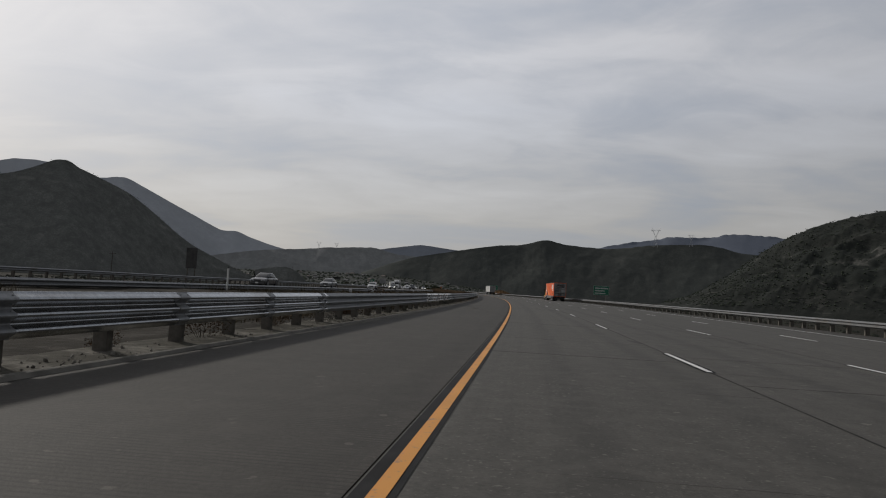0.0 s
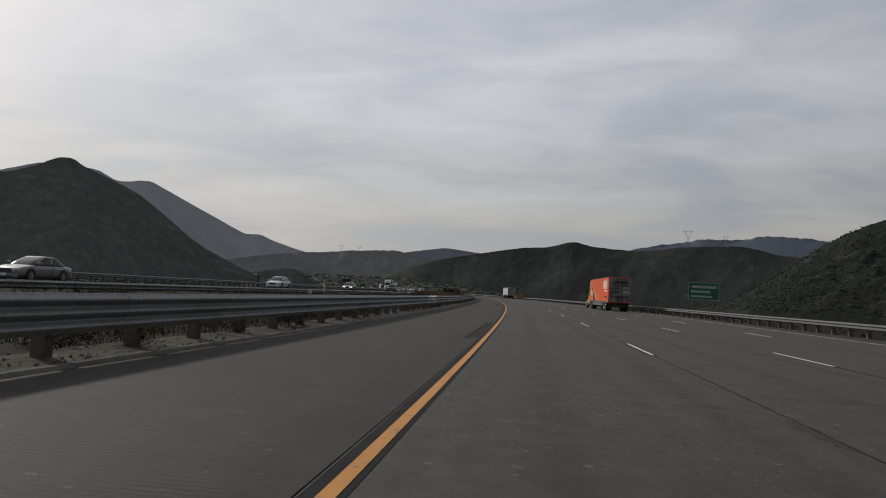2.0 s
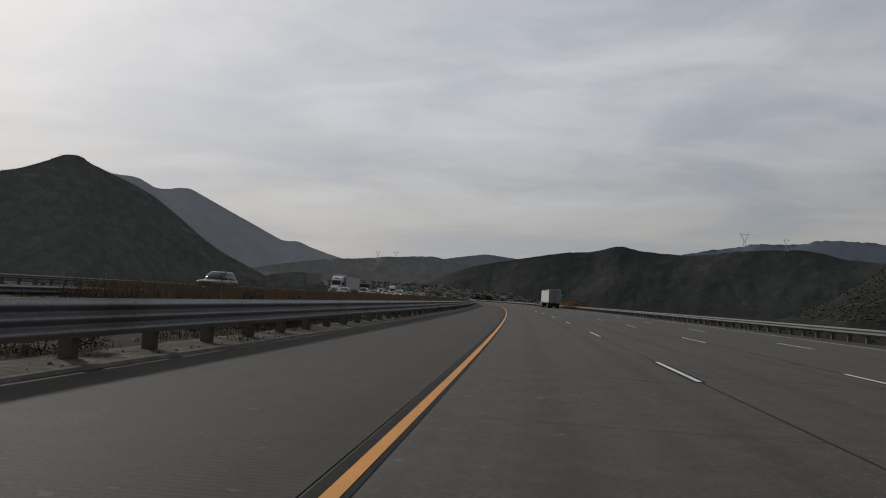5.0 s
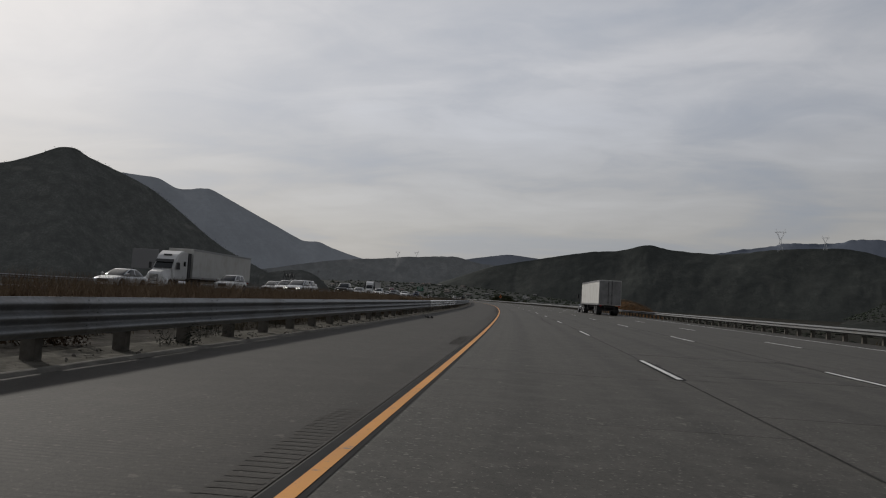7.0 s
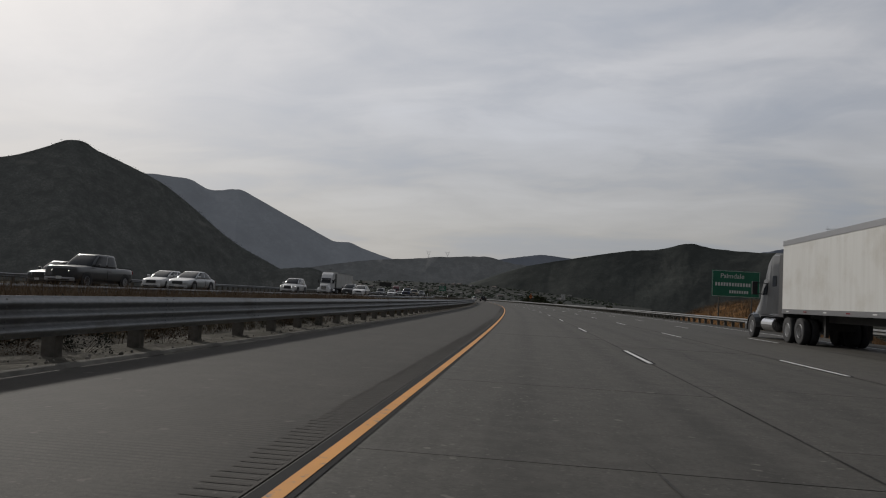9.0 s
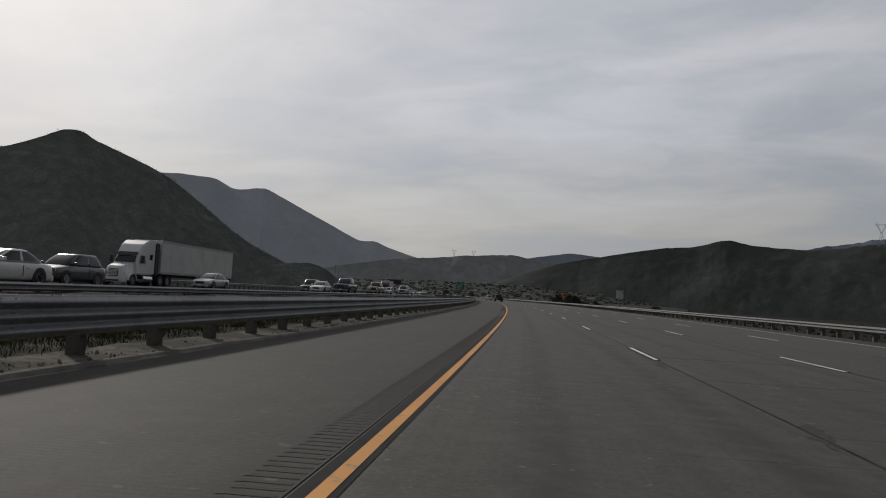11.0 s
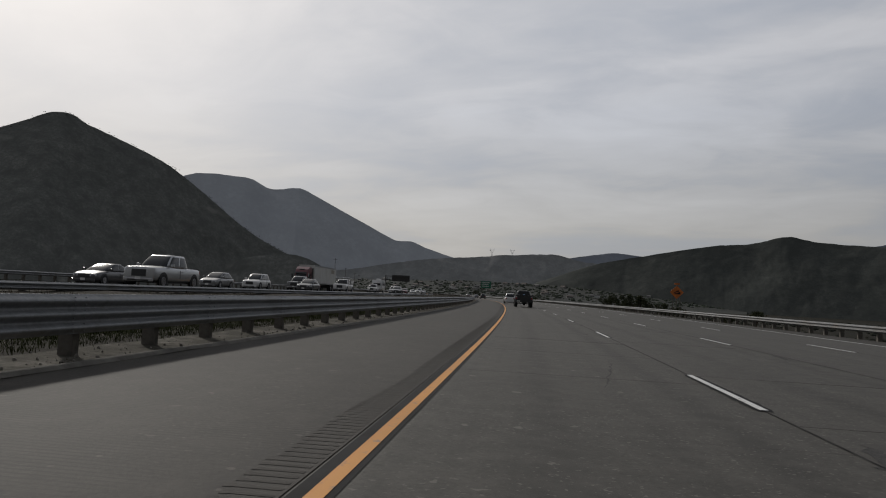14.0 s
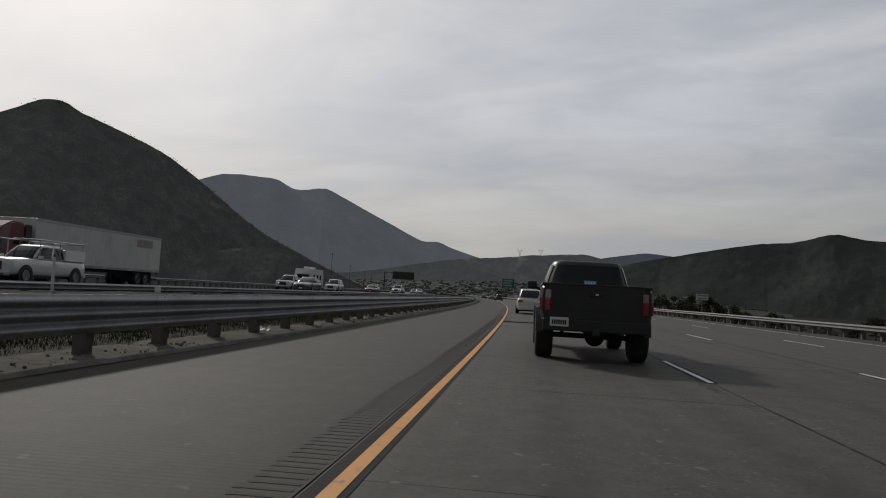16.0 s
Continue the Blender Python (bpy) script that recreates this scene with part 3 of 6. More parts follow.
PAINTS = {
    "white": paint("white_car_paint", (0.60, 0.60, 0.595)),
    "silver": paint("silver_car_paint", (0.40, 0.41, 0.42), 0.35, 0.5),
    "grey": paint("grey_car_paint", (0.17, 0.175, 0.18), 0.35, 0.4),
    "dark": paint("dark_car_paint", (0.03, 0.032, 0.035)),
    "blue": paint("dark_blue_car_paint", (0.03, 0.04, 0.085)),
    "red": paint("red_truck_paint", (0.115, 0.012, 0.020)),
    "tan": paint("tan_car_paint", (0.30, 0.26, 0.20), 0.35, 0.3),
    "black": material("black_truck_paint", (0.019, 0.0195, 0.020), 0.42, build=worn(2.0, 0.25)),
    "yellow": paint("yellow_cab_paint", (0.70, 0.36, 0.03)),
    "orange": material("orange_trailer_paint", (0.66, 0.105, 0.020), 0.55, build=worn(0.8, 0.10), gloss=0.25),
    "box": material("off_white_trailer_panel", (0.53, 0.53, 0.51), 0.5, build=grimy_panel),
}
GLASS = material("tinted_glass", (0.010, 0.012, 0.014), 0.08)
GLASS.node_tree.nodes["Principled BSDF"].inputs["Specular IOR Level"].default_value = 0.32
RUBBER = material("tyre_rubber", (0.022, 0.022, 0.023), 0.85, build=worn(5.0, 0.3))
TRIM = material("black_plastic_trim", (0.02, 0.02, 0.021), 0.6)
CHROME = material("chrome", (0.62, 0.62, 0.63), 0.18, 1.0)
ALLOY = material("alloy_rim", (0.36, 0.36, 0.37), 0.35, 0.9)
LAMP = material("clear_lamp_lens", (0.55, 0.56, 0.57), 0.12, coat=0.6)
LAMP_ON = bpy.data.materials.new("lit_headlamp")
LAMP_ON.use_nodes = True
LAMP_ON.node_tree.nodes["Principled BSDF"].inputs["Emission Color"].default_value = (1.0, 0.95, 0.85, 1)
LAMP_ON.node_tree.nodes["Principled BSDF"].inputs["Emission Strength"].default_value = 2.5
SMOKED = material("pale_lamp_lens", (0.26, 0.20, 0.20), 0.2, coat=0.4)
RED_LENS = material("red_lamp_lens", (0.27, 0.012, 0.018), 0.15, coat=0.6)
DOOR_GREY = material("trailer_door_grey", (0.25, 0.25, 0.247), 0.45, 0.1, build=worn(1.2, 0.25))
DOOR_DARK = material("printed_grey_door", (0.20, 0.197, 0.192), 0.4, 0.2, build=worn(1.2, 0.5))
PLATE = material("plate_white", (0.62, 0.62, 0.60), 0.5)
INK_SOFT = material("smoky_print", (0.075, 0.075, 0.078), 0.6)
SIGN_GREY = material("pale_print", (0.34, 0.34, 0.335), 0.55)
INK = material("dark_lettering", (0.018, 0.018, 0.020), 0.75, gloss=0.2)
STEEL_DARK = material("chassis_steel", (0.035, 0.034, 0.033), 0.65, 0.3)
WHITE_VINYL = material("white_vinyl", (0.74, 0.74, 0.73), 0.45)
BLUE_STICKER = material("blue_sticker", (0.12, 0.33, 0.62), 0.5)
AMBER_VINYL = material("amber_vinyl", (0.72, 0.215, 0.028), 0.45)


def loft(bm, rings):
    """Skin between rings of the same number of points, ends closed."""
    loops = [[bm.verts.new(p) for p in ring] for ring in rings]
    k = len(loops[0])
    for a, b in zip(loops, loops[1:]):
        for j in range(k):
            bm.faces.new((a[j], a[(j + 1) % k], b[(j + 1) % k], b[j]))
    bm.faces.new(list(reversed(loops[0])))
    bm.faces.new(loops[-1])
    bmesh.ops.recalc_face_normals(bm, faces=bm.faces)


def lathe(bm, profile, x0, turns=22, axis="x"):
    """Spins (radius, position) pairs round an axis through the origin."""
    rings = []
    for r, x in profile:
        ring = []
        for i in range(turns):
            a = 2 * math.pi * i / turns
            ring.append((x0 + x, r * math.cos(a), r * math.sin(a)) if axis == "x" else (r * math.cos(a), r * math.sin(a), x0 + x))
        rings.append(ring)
    loft(bm, rings)


def sheet(bm, corners, thick=0.012):
    """A thin solid plate on four corners, raised along its own normal."""
    c = [Vector(p) for p in corners]
    n = (c[1] - c[0]).cross(c[2] - c[0]).normalized() * thick
    lo, hi = [bm.verts.new(p) for p in c], [bm.verts.new(p + n) for p in c]
    k = len(c)
    bm.faces.new(hi)
    bm.faces.new(list(reversed(lo)))
    for i in range(k):
        bm.faces.new((lo[i], lo[(i + 1) % k], hi[(i + 1) % k], hi[i]))


def plate(name, corners, mat, parent, thick=0.012, label=""):
    bm = bmesh.new()
    sheet(bm, corners, thick)
    return part(name, bm, mat, parent, label)


def block(name, dims, mat, parent, bevel=0.0, label=""):
    bm = bmesh.new()
    box(bm, *dims, bevel)
    return part(name, bm, mat, parent, label)


WHEELS = {}


def wheel(parent, x, y, r, w, rim=0.62, rim_mat=None):
    """Tyre with a dished rim; x is the middle of the tread."""
    key = (round(r, 3), round(w, 3), rim, x > 0, rim_mat)
    if key not in WHEELS:
        bm = bmesh.new()
        h = w / 2
        lathe(bm, [(r * rim, -h * 0.8), (r * 0.88, -h), (r * 0.97, -h * 0.86), (r, -h * 0.6), (r, h * 0.6), (r * 0.97, h * 0.86), (r * 0.88, h), (r * rim, h * 0.8)], 0, 26)
        tyre = bpy.data.meshes.new("wheel")
        for f in bm.faces:
            f.smooth = True
        bm.to_mesh(tyre)
        bm.free()
        tyre.materials.append(RUBBER)
        side = 1 if x > 0 else -1
        bm = bmesh.new()
        q = r * rim
        lathe(bm, [(q, side * h * 0.80), (q * 0.95, side * h * 0.90), (q * 0.84, side * h * 0.62), (q * 0.45, side * h * 0.45), (q * 0.28, side * h * 0.62), (q * 0.12, side * h * 0.70)], 0, 20)
        for i in range(8 if rim < 0.6 else 0):
            a = 2 * math.pi * i / 8
            rod(bm, (side * h * 0.46, q * 0.36 * math.cos(a), q * 0.36 * math.sin(a)), (side * h * 0.60, q * 0.36 * math.cos(a), q * 0.36 * math.sin(a)), q * 0.05, sides=6)
        for i in range(5 if rim >= 0.6 else 0):
            a = 2 * math.pi * i / 5
            rod(bm, (side * h * 0.60, q * 0.2 * math.cos(a), q * 0.2 * math.sin(a)), (side * h * 0.76, q * 0.9 * math.cos(a), q * 0.9 * math.sin(a)), q * 0.10, sides=6)
        rm = bpy.data.meshes.new("rim")
        bm.to_mesh(rm)
        bm.free()
        rm.materials.append(rim_mat or ALLOY)
        WHEELS[key] = (tyre, rm)
    tyre, rm = WHEELS[key]
    ob = raw_part("wheel", tyre, parent, pose(x, y, r))
    raw_part("rim", rm, ob)
    return ob


def section(y, w, zb, zt, crown=0.03, tuck=0.16):
    """One cross-section of a car body, right side mirrored to the left."""
    h = zt - zb
    right = [(w * 0.80, zb), (w * 0.96, zb + 0.10 * h), (w, zb + 0.40 * h), (w * 0.985, zb + 0.72 * h), (w * (1 - tuck * 0.4), zb + 0.93 * h), (w * (1 - tuck), zt), (w * 0.4, zt + crown * 0.8)]
    return [(x, y, z) for x, z in right] + [(-x, y, z) for x, z in reversed(right)]


def cabin(parent, y0, y1, r0, r1, wb, wr, z0, z1, skin, doors=2, square=5.0):
    """Rounded greenhouse between belt (y0 rear to y1 front) and roof (r0 to r1), with curved panes set into it."""
    def spot(f, a, out=0.0):
        """A point of the shell at height f and angle a (0 right, 90 front)."""
        g = min(f, 1.0)
        ease = g + 0.10 * math.sin(math.pi * g)
        w = wb + (wr - wb) * g ** 1.25 + out
        lo, hi = y0 + (r0 - y0) * (2 * g - ease) - out, y1 + (r1 - y1) * (2 * g - ease) + out
        c, t = math.cos(a), math.sin(a)
        x = w * math.copysign(abs(c) ** (2 / square), c)
        y = (lo + hi) / 2 + (hi - lo) / 2 * math.copysign(abs(t) ** (2 / square), t)
        return Vector((x, y, z0 + (z1 - z0) * g))
    bm = bmesh.new()
    turns = 40
    rings = [[spot(f, 2 * math.pi * i / turns) for i in range(turns)] for f in (0.0, 0.25, 0.5, 0.75, 0.88)]
    for f, shrink in ((0.95, 0.985), (0.985, 0.95), (1.0, 0.86), (1.012, 0.5)):
        mid = Vector((0, (r0 + r1) / 2, 0))
        ring = [spot(f, 2 * math.pi * i / turns) for i in range(turns)]
        rings.append([Vector((p.x * shrink, mid.y + (p.y - mid.y) * shrink, z0 + (z1 - z0) * f)) for p in ring])
    loft(bm, rings)
    cab = part("cabin", bm, skin, parent, smooth=True)

    def pane(name, a0, a1, f0, f1):
        """A patch of the shell as a pane of glass, a little proud of it."""
        bm = bmesh.new()
        nu, nv = 10, 5
        for out in (0.012, -0.02):
            grid = [[bm.verts.new(spot(f0 + (f1 - f0) * j / nv, radians(a0 + (a1 - a0) * i / nu), out)) for i in range(nu + 1)] for j in range(nv + 1)]
            for j in range(nv):
                for i in range(nu):
                    bm.faces.new((grid[j][i], grid[j][i + 1], grid[j + 1][i + 1], grid[j + 1][i]))
        part(name, bm, GLASS, cab, smooth=True)
    pane("windscreen", 50, 130, 0.04, 0.90)
    pane("rear_window", 232, 308, 0.10, 0.86)
    for k in range(doors):
        b0, b1 = -34 + 68 * k / doors + 0.06, -34 + 68 * (k + 1) / doors - 0.06
        pane("side_window", b0, b1, 0.10, 0.85)
        pane("side_window", 180 - b1, 180 - b0, 0.10, 0.85)
    return cab


KINDS = {
    # length, width, height, belt, hood, clearance, tyre radius, cabin y0 y1, roof y0 y1, bed
    "sedan": (4.75, 1.82, 1.45, 0.95, 0.87, 0.18, 0.34, -1.95, 1.20, -0.85, -0.05, False),
    "suv": (4.65, 1.86, 1.70, 1.08, 1.01, 0.24, 0.37, -2.22, 1.15, -1.62, 0.15, False),
    "wagon": (4.45, 1.78, 1.50, 0.97, 0.89, 0.19, 0.33, -2.12, 1.22, -1.35, 0.0, False),
    "van": (5.0, 1.95, 1.75, 1.02, 0.95, 0.20, 0.33, -2.35, 1.35, -2.20, 0.45, False),
    "pickup": (5.7, 1.98, 1.90, 1.20, 1.20, 0.34, 0.40, -1.40, 1.42, -1.20, 0.50, True),
}


def rounded(ob, level=2):
    """Smooth pressed-steel curves."""
    mod = ob.modifiers.new("curves", "SUBSURF")
    mod.levels = mod.render_levels = level


def car(kind, color, label, m, lights=False):
    """A road car facing +y."""
    L, W, H, belt, hood, gap, r, cy0, cy1, ry0, ry1, bed = KINDS[kind]
    top = new("pickup_truck" if bed else {"sedan": "sedan", "suv": "sport_utility_car", "wagon": "hatchback_car", "van": "minivan"}[kind])
    skin, w, h2 = PAINTS[color], W / 2, L / 2
    nose = (0.95, 0.05, 0.88, 0.12) if bed else (0.92, 0.10, 0.82, 0.20) if kind in ("suv", "van") else (0.90, 0.15, 0.76, 0.27)
    bm = bmesh.new()
    tail = belt if bed or kind in ("suv", "van", "wagon") else belt - 0.02
    loft(bm, [section(-h2, w * 0.82, gap + 0.18, tail - 0.12), section(-h2 + 0.10, w * 0.93, gap + 0.06, tail - 0.02), section(-h2 + 0.5, w, gap, tail),
              section(cy0 + 0.1, w, gap, belt), section(cy1 - 0.1, w, gap, belt), section(cy1 + 0.15, w, gap, hood + 0.02), section(h2 - 0.5, w * 0.98, gap, hood - 0.05),
              section(h2 - 0.12, w * nose[0], gap + 0.02, hood - nose[1]), section(h2, w * nose[2], gap + 0.10, hood - nose[3])])
    body = part("body", bm, skin, top, smooth=True)
    rounded(body)
    cabin(top, cy0, cy1, ry0, ry1, w * 0.90, w * 0.70, belt - 0.02, H, skin, 2)
    fy, by = h2 - 0.92, -h2 + 1.0
    for sx in (-1, 1):
        for y in (fy, by):
            bm = bmesh.new()
            lathe(bm, [(r * 1.22, -0.02), (r * 1.24, 0.0), (r * 1.16, 0.012)] if sx > 0 else [(r * 1.22, 0.02), (r * 1.24, 0.0), (r * 1.16, -0.012)], 0, 22)
            arch = part("wheel_arch", bm, TRIM, body)
            arch.matrix_basis = pose(sx * (w - 0.008), y, r * 1.02)
            wheel(top, sx * (w - 0.09), y, r, 0.24)
        plate("headlight", [(sx * w * 0.86, h2 - 0.13, hood - 0.30), (sx * w * 0.46, h2 - 0.035, hood - 0.33), (sx * w * 0.46, h2 - 0.055, hood - 0.19), (sx * w * 0.88, h2 - 0.16, hood - 0.17)][::sx], LAMP_ON if lights else LAMP, top, 0.03)
        plate("tail_light", [(sx * w * 0.55, -h2 + 0.02, tail - 0.30), (sx * w * 0.88, -h2 + 0.03, tail - 0.30), (sx * w * 0.88, -h2 + 0.07, tail - 0.12), (sx * w * 0.55, -h2 + 0.05, tail - 0.12)][::sx], RED_LENS, top, 0.03)
        block("mirror", (sx * (w * 0.92), sx * (w * 0.92 + 0.22), cy1 - 0.42, cy1 - 0.30, belt, belt + 0.16)if sx > 0 else (-(w * 0.92 + 0.22), -w * 0.92, cy1 - 0.42, cy1 - 0.30, belt, belt + 0.16), skin, top, 0.03)
    plate("grille", [(w * 0.42, h2 - 0.01, gap + 0.28), (-w * 0.42, h2 - 0.01, gap + 0.28), (-w * 0.42, h2 - 0.03, hood - 0.20), (w * 0.42, h2 - 0.03, hood - 0.20)], TRIM, top, 0.025)
    block("front_bumper", (-w * 0.84, w * 0.84, h2 - 0.10, h2 + 0.07, gap + 0.0, gap + 0.20), ALLOY if bed else skin, top, 0.04)
    block("rear_bumper", (-w * 0.86, w * 0.86, -h2 - 0.06, -h2 + 0.12, gap + 0.04, gap + 0.28), skin, top, 0.04)
    block("license_plate", (-0.16, 0.16, h2 + 0.07, h2 + 0.08, gap + 0.10, gap + 0.25), PLATE, top)
    block("lower_intake", (-w * 0.62, w * 0.62, h2 + 0.04, h2 + 0.074, gap + 0.03, gap + 0.11), TRIM, top, 0.01)
    for sx in (-1, 1):
        block("door_seam", (sx * (w - 0.004) - 0.008, sx * (w - 0.004) + 0.008, (cy0 + cy1) / 2 - 0.012, (cy0 + cy1) / 2 + 0.012, gap + 0.22, belt - 0.14), TRIM, body)
        block("door_handle", (sx * w - 0.02, sx * w + 0.02, (cy0 + cy1) / 2 - 0.36, (cy0 + cy1) / 2 - 0.18, belt - 0.25, belt - 0.21), skin, body, 0.008)
    block("underbody", (-w * 0.8, w * 0.8, -h2 + 0.3, h2 - 0.3, gap - 0.06, gap + 0.06), STEEL_DARK, top)
    if bed:
        block("bed_liner", (-w * 0.80, w * 0.80, -h2 + 0.12, cy0 - 0.08, belt - 0.02, belt + 0.036), TRIM, top)
    top.matrix_basis = m
    return tagged(top, label, {"sedan": "car", "suv": "car", "wagon": "car", "van": "van", "pickup": "pickup truck"}[kind])


def trailer_unit(top, y0, y1, w, z0, z1, skin, doors, skirt=False):
    """Box trailer from rear y0 to front y1 with doors, underride guard and tandem wheels."""
    bm = bmesh.new()
    box(bm, -w, w, y0, y1, z0, z1, 0.025)
    body = part("trailer_box", bm, skin, top)
    for sx in (-1, 1):
        block("rear_door", (0.012, w - 0.07, y0 - 0.035, y0 - 0.002, z0 + 0.10, z1 - 0.10) if sx > 0 else (-w + 0.07, -0.012, y0 - 0.035, y0 - 0.002, z0 + 0.10, z1 - 0.10), doors, body, 0.008)
        for k in (0.30, 0.72):
            bm = bmesh.new()
            x = sx * w * k * 0.55 if k < 0.5 else sx * 0.22
            rod(bm, (x, y0 - 0.055, z0 + 0.05), (x, y0 - 0.055, z1 - 0.06), 0.018, sides=8)
            for z in (z0 + 0.3, z0 + 1.2, z1 - 0.4):
                box(bm, x - 0.05, x + 0.05, y0 - 0.06, y0 - 0.036, z - 0.04, z + 0.04)
            part("lock_rod", bm, STEEL_DARK, body)
        block("side_rail", (sx * w - 0.01, sx * w + 0.02, y0 + 0.01, y1 - 0.01, z0 - 0.02, z0 + 0.16), ALLOY, body)
        block("roof_rail", (sx * w - 0.015, sx * w + 0.012, y0 + 0.01, y1 - 0.01, z1 - (0.05 if skirt else 0.20), z1 + 0.006), TRIM if skirt else ALLOY, body)
        for k in range(9):
            y = y0 + 0.8 + (y1 - y0 - 1.6) * k / 8
            block("reflector_strip", (sx * w + 0.021 if sx > 0 else -w - 0.024, sx * w + 0.024 if sx > 0 else -w - 0.021, y, y + 0.28, z0 + 0.055, z0 + 0.09), RED_LENS if k % 2 else WHITE_VINYL, body)
        block("tail_lamp", (sx * (w - 0.35), sx * (w - 0.12), y0 - 0.05, y0 - 0.004, z0 - 0.16, z0 - 0.04) if sx > 0 else (-(w - 0.12), -(w - 0.35), y0 - 0.05, y0 - 0.004, z0 - 0.16, z0 - 0.04), RED_LENS, body)
        for k, y in enumerate((y0 + 2.1, y0 + 3.35)):
            wheel(top, sx * (w - 0.16), y, 0.51, 0.28, 0.55)
            wheel(top, sx * (w - 0.50), y, 0.51, 0.28, 0.55)
        block("mud_flap", (sx * (w - 0.65), sx * (w - 0.04), y0 + 1.36, y0 + 1.38, 0.25, z0 - 0.1) if sx > 0 else (-(w - 0.04), -(w - 0.65), y0 + 1.36, y0 + 1.38, 0.25, z0 - 0.1), RUBBER, top)
        block("landing_leg", (sx * 0.75 - 0.06, sx * 0.75 + 0.06, y1 - 3.1, y1 - 2.95, 0.35, z0), STEEL_DARK, top)
        if skirt:
            block("belly_box", (sx * w - 0.04, sx * w - 0.01, y0 + 4.4, y1 - 3.4, 0.55, z0 - 0.03) if sx > 0 else (-w + 0.01, -w + 0.04, y0 + 4.4, y1 - 3.4, 0.55, z0 - 0.03), ALLOY, top, 0.005, "scuffed aluminium storage boxes under the trailer")
    block("chassis", (-0.55, 0.55, y0 + 0.3, y1 - 1.0, z0 - 0.28, z0 - 0.03), STEEL_DARK, top)
    block("bogie", (-w + 0.3, w - 0.3, y0 + 1.8, y0 + 3.65, 0.55, z0 - 0.1), STEEL_DARK, top)
    block("underride_guard", (-w + 0.2, w - 0.2, y0 - 0.02, y0 + 0.06, 0.52, 0.64), STEEL_DARK, top)
    for sx in (-1, 1):
        block("guard_post", (sx * 0.55 - 0.05, sx * 0.55 + 0.05, y0, y0 + 0.06, 0.6, z0), STEEL_DARK, top)
    return body


def tractor_unit(top, y0, skin, tall=3.75):
    """Sleeper tractor; y0 is the back of the cab, the bonnet points to +y."""
    w = 1.12
    bm = bmesh.new()
    loft(bm, [[(-w, y0, 1.0), (w, y0, 1.0), (w, y0, tall - 0.08), (-w, y0, tall - 0.08)],
              [(-w, y0 + 1.1, 1.0), (w, y0 + 1.1, 1.0), (w * 0.98, y0 + 1.1, tall), (-w * 0.98, y0 + 1.1, tall)],
              [(-w, y0 + 1.9, 1.0), (w, y0 + 1.9, 1.0), (w * 0.92, y0 + 1.9, tall - 0.42), (-w * 0.92, y0 + 1.9, tall - 0.42)],
              [(-w, y0 + 2.55, 1.0), (w, y0 + 2.55, 1.0), (w * 0.86, y0 + 2.35, tall - 1.0), (-w * 0.86, y0 + 2.35, tall - 1.0)],
              [(-w * 0.98, y0 + 2.95, 1.0), (w * 0.98, y0 + 2.95, 1.0), (w * 0.90, y0 + 2.9, 1.98), (-w * 0.90, y0 + 2.9, 1.98)]])
    bmesh.ops.bevel(bm, geom=[e for e in bm.edges if e.calc_length() > 0.3], offset=0.10, segments=3, affect="EDGES")
    cab = part("cab", bm, skin, top)
    bm = bmesh.new()
    loft(bm, [[(-0.98, y0 + 2.85, 0.85), (0.98, y0 + 2.85, 0.85), (0.86, y0 + 2.85, 1.95), (-0.86, y0 + 2.85, 1.95)],
              [(-1.0, y0 + 3.7, 0.80), (1.0, y0 + 3.7, 0.80), (0.74, y0 + 3.7, 1.80), (-0.74, y0 + 3.7, 1.80)],
              [(-1.0, y0 + 4.35, 0.62), (1.0, y0 + 4.35, 0.62), (0.60, y0 + 4.35, 1.62), (-0.60, y0 + 4.35, 1.62)],
              [(-0.92, y0 + 4.55, 0.62), (0.92, y0 + 4.55, 0.62), (0.52, y0 + 4.50, 1.35), (-0.52, y0 + 4.50, 1.35)]])
    bmesh.ops.bevel(bm, geom=[e for e in bm.edges if e.calc_length() > 0.25], offset=0.07, segments=2, affect="EDGES")
    hood = part("bonnet", bm, skin, top)
    plate("windscreen", [(0.88, y0 + 2.93, 2.02), (-0.88, y0 + 2.93, 2.02), (-0.80, y0 + 2.43, 2.68), (0.80, y0 + 2.43, 2.68)], GLASS, cab, 0.04)
    plate("grille", [(0.42, y0 + 4.55, 0.78), (-0.42, y0 + 4.55, 0.78), (-0.38, y0 + 4.51, 1.40), (0.38, y0 + 4.51, 1.40)], TRIM, hood, 0.035)
    for k in range(5):
        plate("grille_bar", [(0.38, y0 + 4.585, 0.84 + k * 0.11), (-0.38, y0 + 4.585, 0.84 + k * 0.11), (-0.38, y0 + 4.585, 0.90 + k * 0.11), (0.38, y0 + 4.585, 0.90 + k * 0.11)], CHROME, hood, 0.012)
    plate("sun_visor", [(0.90, y0 + 2.62, 2.60), (-0.90, y0 + 2.62, 2.60), (-0.84, y0 + 2.40, 2.86), (0.84, y0 + 2.40, 2.86)], TRIM, cab, 0.04)
    plate("roof_lamp_panel", [(0.40, y0 + 2.02, 3.24), (-0.40, y0 + 2.02, 3.24), (-0.40, y0 + 1.93, 3.36), (0.40, y0 + 1.93, 3.36)], TRIM, cab, 0.05)
    block("air_intake", (-0.62, 0.62, y0 + 4.52, y0 + 4.715, 0.38, 0.52), TRIM, top, 0.02)
    # dark block added behind the cab to stand in for shade in the gap
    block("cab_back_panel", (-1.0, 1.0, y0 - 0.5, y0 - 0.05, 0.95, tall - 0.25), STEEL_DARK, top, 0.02)
